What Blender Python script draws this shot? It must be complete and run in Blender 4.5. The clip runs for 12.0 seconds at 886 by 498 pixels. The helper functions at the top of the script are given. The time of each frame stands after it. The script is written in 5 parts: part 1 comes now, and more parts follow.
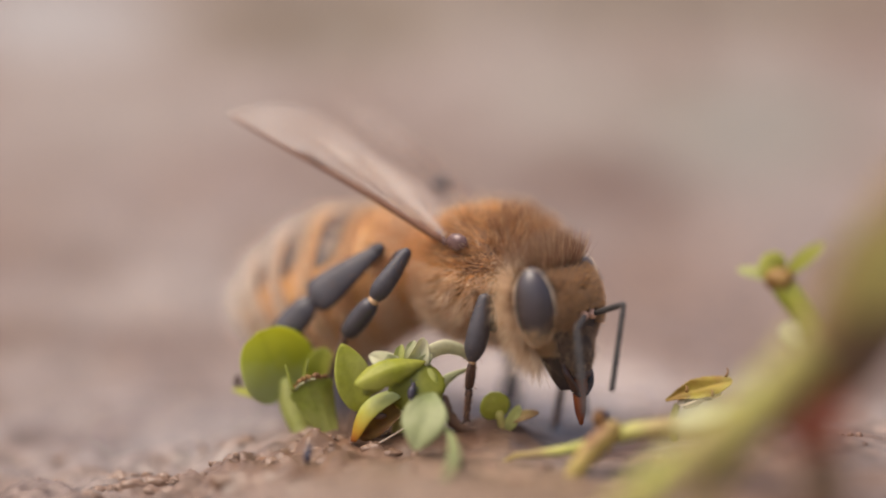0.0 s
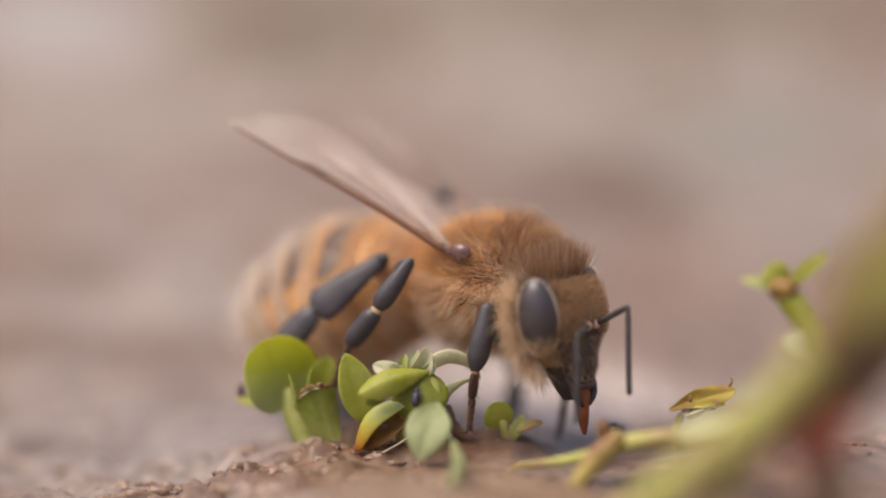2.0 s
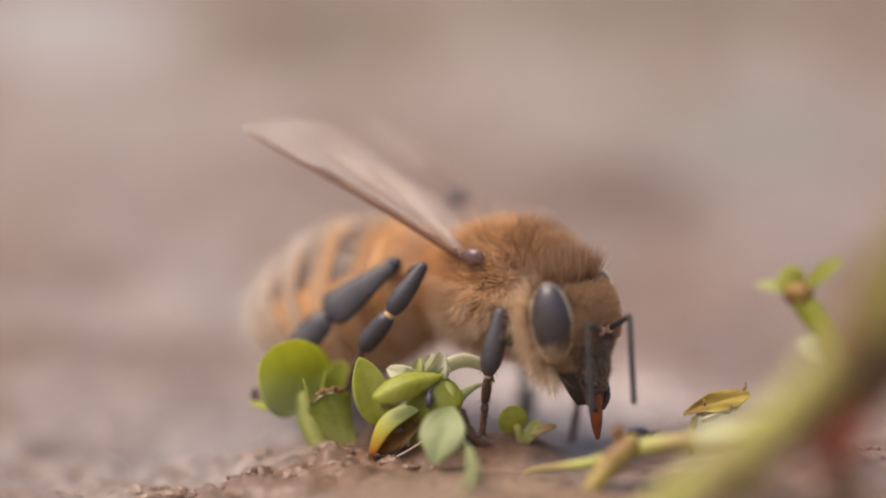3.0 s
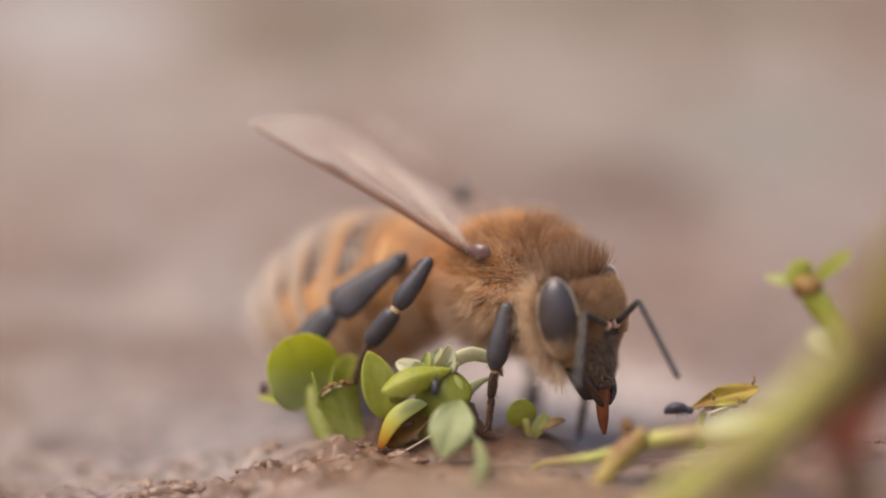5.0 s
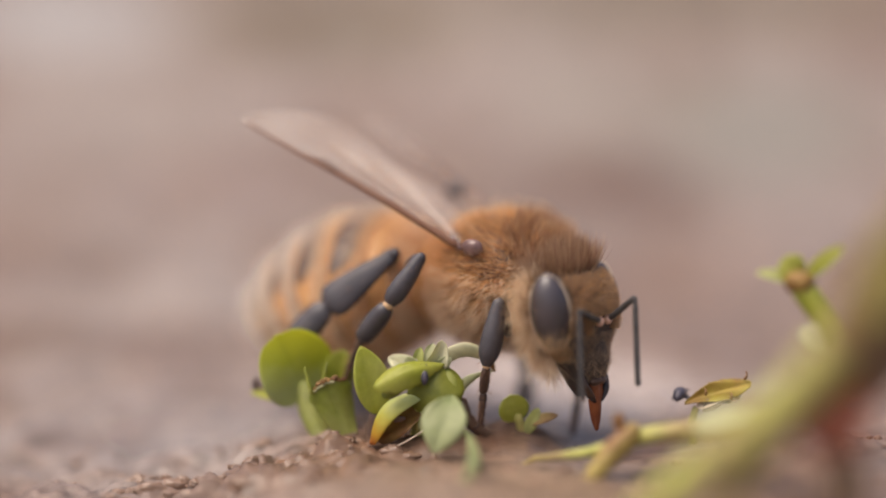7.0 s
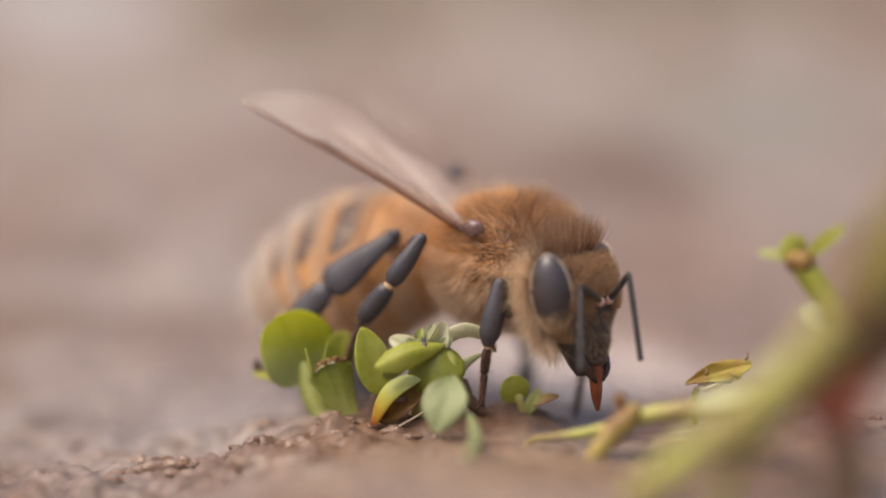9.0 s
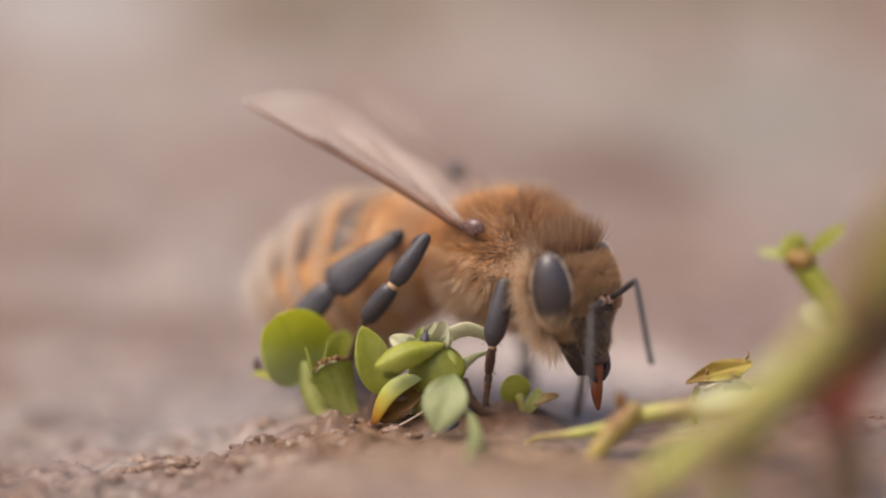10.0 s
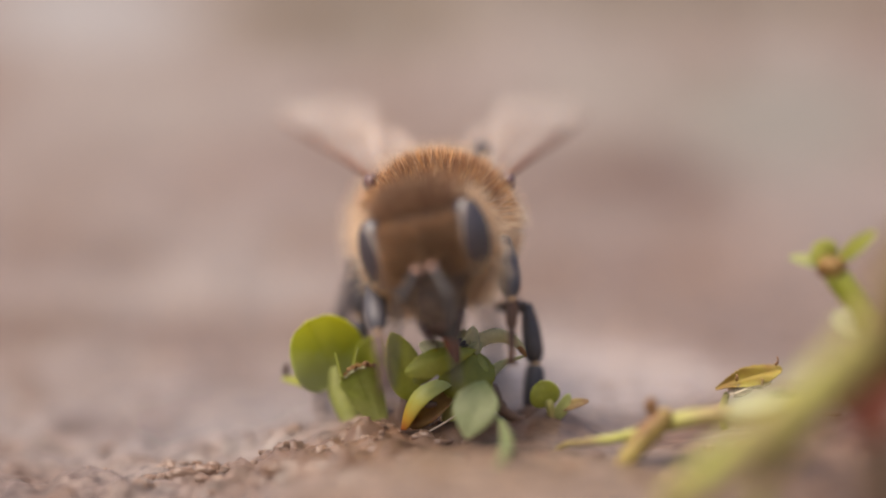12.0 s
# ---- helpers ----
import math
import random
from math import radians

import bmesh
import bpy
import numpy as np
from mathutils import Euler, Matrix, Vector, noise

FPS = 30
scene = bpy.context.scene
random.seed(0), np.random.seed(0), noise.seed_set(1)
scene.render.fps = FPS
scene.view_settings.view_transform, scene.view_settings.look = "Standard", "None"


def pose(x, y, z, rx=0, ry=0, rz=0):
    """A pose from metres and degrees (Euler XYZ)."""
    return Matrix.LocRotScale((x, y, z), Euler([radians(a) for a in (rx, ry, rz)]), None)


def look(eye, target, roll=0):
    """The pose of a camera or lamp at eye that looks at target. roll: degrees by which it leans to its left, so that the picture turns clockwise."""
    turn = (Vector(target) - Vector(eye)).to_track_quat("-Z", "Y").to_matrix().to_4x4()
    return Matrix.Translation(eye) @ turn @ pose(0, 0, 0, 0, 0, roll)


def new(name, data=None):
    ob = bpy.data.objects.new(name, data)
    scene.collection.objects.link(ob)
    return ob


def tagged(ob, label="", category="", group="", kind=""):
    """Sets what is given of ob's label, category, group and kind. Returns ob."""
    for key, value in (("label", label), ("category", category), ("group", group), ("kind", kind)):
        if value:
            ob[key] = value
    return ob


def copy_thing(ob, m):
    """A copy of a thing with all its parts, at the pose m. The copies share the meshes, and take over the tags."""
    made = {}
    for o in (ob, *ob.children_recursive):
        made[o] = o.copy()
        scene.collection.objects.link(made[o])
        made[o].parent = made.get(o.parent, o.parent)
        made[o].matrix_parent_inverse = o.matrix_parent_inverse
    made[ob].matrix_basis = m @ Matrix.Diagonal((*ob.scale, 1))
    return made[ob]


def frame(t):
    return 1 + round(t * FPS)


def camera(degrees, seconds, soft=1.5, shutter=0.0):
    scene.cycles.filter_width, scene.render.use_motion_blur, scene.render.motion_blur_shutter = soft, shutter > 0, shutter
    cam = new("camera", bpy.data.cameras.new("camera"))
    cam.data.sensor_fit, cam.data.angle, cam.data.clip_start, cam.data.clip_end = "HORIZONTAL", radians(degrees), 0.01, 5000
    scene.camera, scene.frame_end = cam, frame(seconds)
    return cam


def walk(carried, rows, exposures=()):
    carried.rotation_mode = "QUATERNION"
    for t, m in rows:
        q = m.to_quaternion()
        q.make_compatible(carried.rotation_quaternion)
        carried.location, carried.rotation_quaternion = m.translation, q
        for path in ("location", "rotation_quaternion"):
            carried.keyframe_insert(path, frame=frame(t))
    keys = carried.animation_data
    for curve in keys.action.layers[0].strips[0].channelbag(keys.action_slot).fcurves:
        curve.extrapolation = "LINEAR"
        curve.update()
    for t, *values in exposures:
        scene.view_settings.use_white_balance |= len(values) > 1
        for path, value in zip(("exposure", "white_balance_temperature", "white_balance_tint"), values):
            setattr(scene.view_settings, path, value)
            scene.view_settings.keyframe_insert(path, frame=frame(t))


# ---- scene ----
S = 0.001          # all lengths below are written in millimetres


# ---- camera and its path ----
cam = camera(20, 12.0, soft=1.9)
cam.data.dof.use_dof = True
cam.data.dof.focus_distance = 77.75 * S
cam.data.dof.aperture_fstop = 10.5
cam.data.dof.aperture_blades = 0

# seconds, drift of the picture to the right and down (in 1/57 mm at the bee)
DRIFT = [(0, 0, 0), (0.5, 26, 17), (0.75, 3, -5), (1, -4, 0), (1.5, -10, 2.5), (2, 6.5, 17), (2.5, 43, 33.5), (3, 31.5, 24),
         (3.2, 33, 35), (4.8, 47, 13), (5, 47, 13), (5.5, 52, 12), (5.75, 30, 13), (6, 22, 11), (6.5, 24, 5), (7, 33.5, 5), (7.5, 31.5, -4),
         (9.5, 36, -31.5), (10, 36, -31), (10.5, 24.5, -41), (11, 58, -35), (11.3, 69, -20), (11.5, 101.5, -4), (11.7, 103, -7), (12, 88.5, -20.5)]


def camera_pose(dx, dy):
    """The camera slides a little in its own picture plane and does not turn."""
    up = dy / 57
    return pose(-dx / 57 * S, (-77.2 + up * math.sin(radians(8))) * S, (17.1 + up * math.cos(radians(8))) * S, 82, 0, 0)


walk(cam, [(t, camera_pose(dx, dy)) for t, dx, dy in DRIFT], exposures=[(0, 0.66, 6930, 13), (12, 0.66, 6930, 13)])

# ---- light: a bright overcast sky with a broad, veiled sun ----
world = bpy.data.worlds.new("overcast_sky")
scene.world = world
world.use_nodes = True
wn = world.node_tree
sky = wn.nodes.new("ShaderNodeTexSky")
sky.sky_type = "NISHITA"
sky.sun_disc = False
sky.sun_elevation = radians(67)
sky.sun_rotation = radians(241)
sky.dust_density = 6
sky.air_density = 1.0
wn.links.new(sky.outputs[0], wn.nodes["Background"].inputs[0])
wn.nodes["Background"].inputs[1].default_value = 0.12
sun = new("sun", bpy.data.lights.new("sun", "SUN"))
sun.data.energy, sun.data.angle, sun.data.color = 1.4, radians(50), (1.0, 0.95, 0.88)
sun.matrix_world = look((-0.45, -0.25, 1.2), (0, 0, 0))


# ---- materials ----
def material(name, base, rough=0.6, vary=None, scale=800.0, detail_scale=5000.0, bump=0.0, bump_scale=6000.0,
             translucent=0.0, spec=0.5, coat=0.0, by_island=None, metallic=0.0):
    """A procedural surface: two scales of noise between base and vary, fine relief, optional translucency."""
    m = bpy.data.materials.new(name)
    m.use_nodes = True
    nt = m.node_tree
    N, L = nt.nodes, nt.links
    b = N["Principled BSDF"]
    b.inputs["Roughness"].default_value = rough
    b.inputs["Specular IOR Level"].default_value = spec
    b.inputs["Coat Weight"].default_value = coat
    b.inputs["Metallic"].default_value = metallic
    co = N.new("ShaderNodeTexCoord")
    colour = None
    if vary:
        n1, n2, mix, mix2 = N.new("ShaderNodeTexNoise"), N.new("ShaderNodeTexNoise"), N.new("ShaderNodeMix"), N.new("ShaderNodeMix")
        n1.inputs["Scale"].default_value, n2.inputs["Scale"].default_value = scale, detail_scale
        n1.inputs["Detail"].default_value = n2.inputs["Detail"].default_value = 4
        L.new(co.outputs["Object"], n1.inputs["Vector"]); L.new(co.outputs["Object"], n2.inputs["Vector"])
        ramp = N.new("ShaderNodeMapRange")
        ramp.inputs[1].default_value, ramp.inputs[2].default_value = 0.35, 0.65
        L.new(n1.outputs["Fac"], ramp.inputs[0])
        mix.data_type = mix2.data_type = "RGBA"
        mix.inputs["A"].default_value, mix.inputs["B"].default_value = (*base, 1), (*vary, 1)
        L.new(ramp.outputs[0], mix.inputs["Factor"])
        mix2.blend_type = "MULTIPLY"
        mix2.inputs["Factor"].default_value = 0.5
        L.new(mix.outputs["Result"], mix2.inputs["A"])
        lift = N.new("ShaderNodeMapRange")
        lift.inputs[3].default_value, lift.inputs[4].default_value = 0.55, 1.45
        L.new(n2.outputs["Fac"], lift.inputs[0])
        L.new(lift.outputs[0], mix2.inputs["B"])
        colour = mix2.outputs["Result"]
    if by_island:
        geo, mi = N.new("ShaderNodeNewGeometry"), N.new("ShaderNodeMix")
        mi.data_type = "RGBA"
        mi.inputs["A"].default_value, mi.inputs["B"].default_value = (*base, 1), (*by_island, 1)
        L.new(geo.outputs["Random Per Island"], mi.inputs["Factor"])
        colour = mi.outputs["Result"]
    if colour:
        L.new(colour, b.inputs["Base Color"])
    else:
        b.inputs["Base Color"].default_value = (*base, 1)
    if bump:
        nb, bp = N.new("ShaderNodeTexNoise"), N.new("ShaderNodeBump")
        nb.inputs["Scale"].default_value, nb.inputs["Detail"].default_value = bump_scale, 5
        bp.inputs["Strength"].default_value, bp.inputs["Distance"].default_value = bump, 0.00005
        L.new(co.outputs["Object"], nb.inputs["Vector"])
        L.new(nb.outputs["Fac"], bp.inputs["Height"]); L.new(bp.outputs["Normal"], b.inputs["Normal"])
    if translucent:
        tr, ms = N.new("ShaderNodeBsdfTranslucent"), N.new("ShaderNodeMixShader")
        ms.inputs[0].default_value = translucent
        if colour:
            L.new(colour, tr.inputs[0])
        else:
            tr.inputs[0].default_value = (*base, 1)
        L.new(b.outputs[0], ms.inputs[1]); L.new(tr.outputs[0], ms.inputs[2])
        L.new(ms.outputs[0], N["Material Output"].inputs[0])
    return m


M = {
    "leaf": material("fleshy_green_leaf", (0.34, 0.37, 0.035), 0.5, (0.42, 0.43, 0.08), 900, 4500, 0.55, 2600, 0.35),
    "leaf_young": material("young_green_leaf", (0.40, 0.44, 0.09), 0.5, (0.52, 0.54, 0.22), 700, 4500, 0.55, 2600, 0.4),
    "leaf_bright": material("bright_green_leaf", (0.44, 0.47, 0.06), 0.5, (0.52, 0.54, 0.14), 800, 4500, 0.55, 2600, 0.4),
    "leaf_cream": material("cream_green_leaf", (0.60, 0.60, 0.36), 0.5, (0.68, 0.66, 0.46), 700, 4000, 0.55, 2600, 0.4),
    "leaf_pale": material("pale_green_leaf", (0.52, 0.55, 0.30), 0.5, (0.62, 0.63, 0.40), 700, 4000, 0.55, 2600, 0.4),
    "leaf_droop": material("faded_green_leaf", (0.30, 0.36, 0.14), 0.55, (0.42, 0.45, 0.24), 700, 4000, 0.55, 2600, 0.4),
    "leaf_dry": material("withered_leaf", (0.50, 0.42, 0.06), 0.6, (0.30, 0.17, 0.035), 1100, 4500, 0.6, 4000, 0.3),
    "leaf_olive": material("olive_leaf", (0.21, 0.23, 0.03), 0.45, (0.31, 0.32, 0.05), 700, 4500, 0.35, 5000, 0.3),
    "leaf_khaki": material("khaki_leaf", (0.29, 0.255, 0.065), 0.5, (0.24, 0.19, 0.06), 500, 3000, 0.35, 4000, 0.25),
    "leaf_brown": material("brown_rotten_leaf", (0.24, 0.11, 0.04), 0.5, (0.36, 0.22, 0.06), 1500, 5000, 0.6, 5000, 0.2),
    "leaf_cup": material("browning_leaf", (0.28, 0.33, 0.05), 0.5, (0.40, 0.42, 0.12), 900, 4500, 0.35, 5000, 0.35),
    "leaf_red": material("red_leaf", (0.29, 0.065, 0.022), 0.5, (0.16, 0.045, 0.025), 500, 3000, 0.3, 4000, 0.25),
    "rim": material("brown_leaf_edge", (0.16, 0.07, 0.03), 0.7, (0.3, 0.16, 0.07), 3000, 9000, 0.5, 8000),
    "stem": material("green_stem", (0.46, 0.47, 0.12), 0.5, (0.36, 0.27, 0.11), 600, 2500, 0.6, 3000, 0.12),
    "stem_dull": material("dull_olive_stem", (0.24, 0.17, 0.065), 0.6, (0.19, 0.105, 0.055), 300, 2500, 0.6, 3000),
    "stem_brown": material("brown_stem", (0.13, 0.075, 0.05), 0.6, (0.20, 0.125, 0.06), 400, 3000, 0.5, 3000),
    "stem_olive": material("olive_brown_stem", (0.42, 0.35, 0.09), 0.6, (0.22, 0.11, 0.045), 900, 3000, 0.5, 3000),
    "root": material("wet_brown_root", (0.10, 0.06, 0.045), 0.4, (0.2, 0.12, 0.08), 800, 4000, 0.5, 4000),
    "clod": material("wet_brown_mud", (0.165, 0.092, 0.056), 0.28, (0.25, 0.17, 0.125), 900, 5000, 0.7, 5000),
    "stone": material("wet_grit", (0.28, 0.18, 0.125), 0.35, (0.16, 0.09, 0.06), 700, 4000, 0.6, 4000),
    "cuticle": material("dark_brown_cuticle", (0.08, 0.042, 0.022), 0.5, (0.13, 0.065, 0.03), 1200, 6000, 0.4, 9000),
    "leg": material("black_leg_cuticle", (0.043, 0.039, 0.046), 0.42, (0.064, 0.058, 0.066), 1500, 9000, 0.15, 8000, 0.0, 0.5),
    "leg_brown": material("brown_leg_cuticle", (0.10, 0.05, 0.032), 0.5, (0.055, 0.03, 0.022), 1500, 9000, 0.5, 14000),
    "joint": material("cream_leg_joint", (0.55, 0.36, 0.2), 0.5),
    "eye": material("dark_compound_eye", (0.036, 0.028, 0.033), 0.34, (0.052, 0.041, 0.047), 700, 9000, 0.06, 22000, 0.0, 0.75),
    "ocellus": material("glossy_ocellus", (0.05, 0.03, 0.03), 0.1),
    "antenna": material("dark_grey_antenna", (0.03, 0.027, 0.028), 0.5, (0.055, 0.05, 0.048), 2500, 9000, 0.5, 14000),
    "socket": material("pinkish_antenna_socket", (0.58, 0.36, 0.28), 0.25),
    "face": material("dark_face_cuticle", (0.042, 0.034, 0.034), 0.6, (0.080, 0.058, 0.045), 1500, 9000, 0.8, 14000, 0.0, 0.25),
    "tongue": material("amber_tongue", (0.32, 0.09, 0.03), 0.25, (0.17, 0.045, 0.02), 1500, 6000, 0.3, 6000, 0.15),
    "mandible": material("dark_mandible", (0.02, 0.012, 0.01), 0.25, (0.06, 0.025, 0.015), 1500, 6000),
    "fur": material("orange_brown_fur", (0.80, 0.42, 0.14), 0.55, by_island=(0.82, 0.54, 0.28), translucent=0.45),
    "fur_dark": material("brown_fur", (0.25, 0.125, 0.07), 0.55, by_island=(0.46, 0.25, 0.14), translucent=0.3),
    "fur_cream": material("cream_fur", (0.84, 0.66, 0.46), 0.55, by_island=(0.9, 0.78, 0.62), translucent=0.45),
    "fur_crown": material("dark_brown_fur", (0.18, 0.092, 0.056), 0.55, by_island=(0.38, 0.21, 0.13), translucent=0.35),
    "fur_face": material("greyish_brown_fur", (0.34, 0.22, 0.145), 0.6, by_island=(0.56, 0.40, 0.27), translucent=0.35),
    "fur_grey": material("greyish_cream_fur", (0.74, 0.64, 0.53), 0.55, by_island=(0.86, 0.80, 0.72), translucent=0.35),
    "fur_pale": material("pale_tan_fur", (0.80, 0.54, 0.30), 0.55, by_island=(0.88, 0.72, 0.52), translucent=0.45),
    "fur_tan": material("tan_fur", (0.56, 0.35, 0.17), 0.55, by_island=(0.74, 0.56, 0.36), translucent=0.4),
    "tergite": material("amber_abdomen_plate", (0.52, 0.25, 0.085), 0.4, (0.62, 0.34, 0.14), 600, 5000, 0.4, 9000),
    "tergite_dark": material("dark_abdomen_plate", (0.05, 0.03, 0.025), 0.4, (0.11, 0.06, 0.04), 600, 5000, 0.4, 9000),
    "tergite_brown": material("brown_abdomen_band", (0.36, 0.18, 0.07), 0.4, (0.46, 0.26, 0.11), 600, 5000, 0.4, 9000),
    "rim_pale": material("cream_rim", (0.66, 0.53, 0.40), 0.5),
    "vein": material("brown_wing_vein", (0.17, 0.075, 0.04), 0.45),
    "scale": material("glossy_brown_wing_scale", (0.10, 0.05, 0.045), 0.22, (0.16, 0.09, 0.08), 1500, 6000, 0.1, 8000, 0.0, 0.6),
    "stigma": material("brown_wing_spot", (0.10, 0.05, 0.03), 0.5),
    "bug": material("dark_violet_bug_skin", (0.035, 0.032, 0.05), 0.4, (0.075, 0.065, 0.085), 3000, 9000, 0.4, 9000),
}


def graded(name, stops, low, high, rough=0.5, translucent=0.3):
    """A leaf whose own colour runs from its tip to its base (heights in millimetres above the plant's foot)."""
    m = material(name, (0.5, 0.5, 0.2), rough, (0.5, 0.5, 0.2), 900, 4500, 0.4, 5000, translucent)
    N, L = m.node_tree.nodes, m.node_tree.links
    co = [n for n in N if n.type == "TEX_COORD"][0]
    sep, mr, cr, nz, ad = N.new("ShaderNodeSeparateXYZ"), N.new("ShaderNodeMapRange"), N.new("ShaderNodeValToRGB"), N.new("ShaderNodeTexNoise"), N.new("ShaderNodeMath")
    nz.inputs["Scale"].default_value = 1600
    L.new(co.outputs["Object"], sep.inputs[0]); L.new(co.outputs["Object"], nz.inputs["Vector"])
    ad.operation = "MULTIPLY_ADD"
    ad.inputs[1].default_value = 0.0006
    L.new(nz.outputs["Fac"], ad.inputs[0]); L.new(sep.outputs["Z"], ad.inputs[2])
    mr.inputs[1].default_value, mr.inputs[2].default_value = (low + 0.3) * S, (high + 0.3) * S
    L.new(ad.outputs[0], mr.inputs[0]); L.new(mr.outputs[0], cr.inputs[0])
    e = cr.color_ramp.elements
    while len(e) < len(stops):
        e.new(0.5)
    for k, (pos, c) in enumerate(stops):
        e[k].position, e[k].color = pos, (*c, 1)
    for n in N:
        if n.type == "BSDF_PRINCIPLED":
            L.new(cr.outputs[0], n.inputs["Base Color"])
        if n.type == "BSDF_TRANSLUCENT":
            L.new(cr.outputs[0], n.inputs[0])
    return m


M["leaf_orange"] = graded("yellowing_leaf", [(0.0, (0.40, 0.10, 0.02)), (0.3, (0.52, 0.30, 0.03)), (0.6, (0.50, 0.48, 0.08)), (1.0, (0.56, 0.62, 0.26))], 0.3, 1.9)
M["leaf_round"] = graded("rounded_leaf", [(0.0, (0.40, 0.44, 0.18)), (0.5, (0.38, 0.41, 0.03)), (1.0, (0.60, 0.60, 0.015))], 1.3, 3.3, 0.4, 0.35)


def wing_material():
    """Thin clear membrane: mostly see-through, faintly warm, with a weak sheen."""
    m = bpy.data.materials.new("wing_membrane")
    m.use_nodes = True
    N, L = m.node_tree.nodes, m.node_tree.links
    b = N["Principled BSDF"]
    b.inputs["Base Color"].default_value = (0.95, 0.91, 0.87, 1)
    b.inputs["Roughness"].default_value = 0.35
    clear, ms = N.new("ShaderNodeBsdfTransparent"), N.new("ShaderNodeMixShader")
    clear.inputs[0].default_value = (0.99, 0.965, 0.94, 1)
    co, nz, mr = N.new("ShaderNodeTexCoord"), N.new("ShaderNodeTexNoise"), N.new("ShaderNodeMapRange")
    nz.inputs["Scale"].default_value = 600
    nz.inputs["Detail"].default_value = 4
    mr.inputs[3].default_value, mr.inputs[4].default_value = 0.03, 0.27
    L.new(co.outputs["Object"], nz.inputs["Vector"]); L.new(nz.outputs["Fac"], mr.inputs[0]); L.new(mr.outputs[0], ms.inputs[0])
    tr, both = N.new("ShaderNodeBsdfTranslucent"), N.new("ShaderNodeMixShader")
    tr.inputs[0].default_value = (0.95, 0.92, 0.88, 1)
    both.inputs[0].default_value = 0.5
    L.new(b.outputs[0], both.inputs[1]); L.new(tr.outputs[0], both.inputs[2])
    L.new(clear.outputs[0], ms.inputs[1]); L.new(both.outputs[0], ms.inputs[2])
    L.new(ms.outputs[0], N["Material Output"].inputs[0])
    return m


M["wing"] = wing_material()


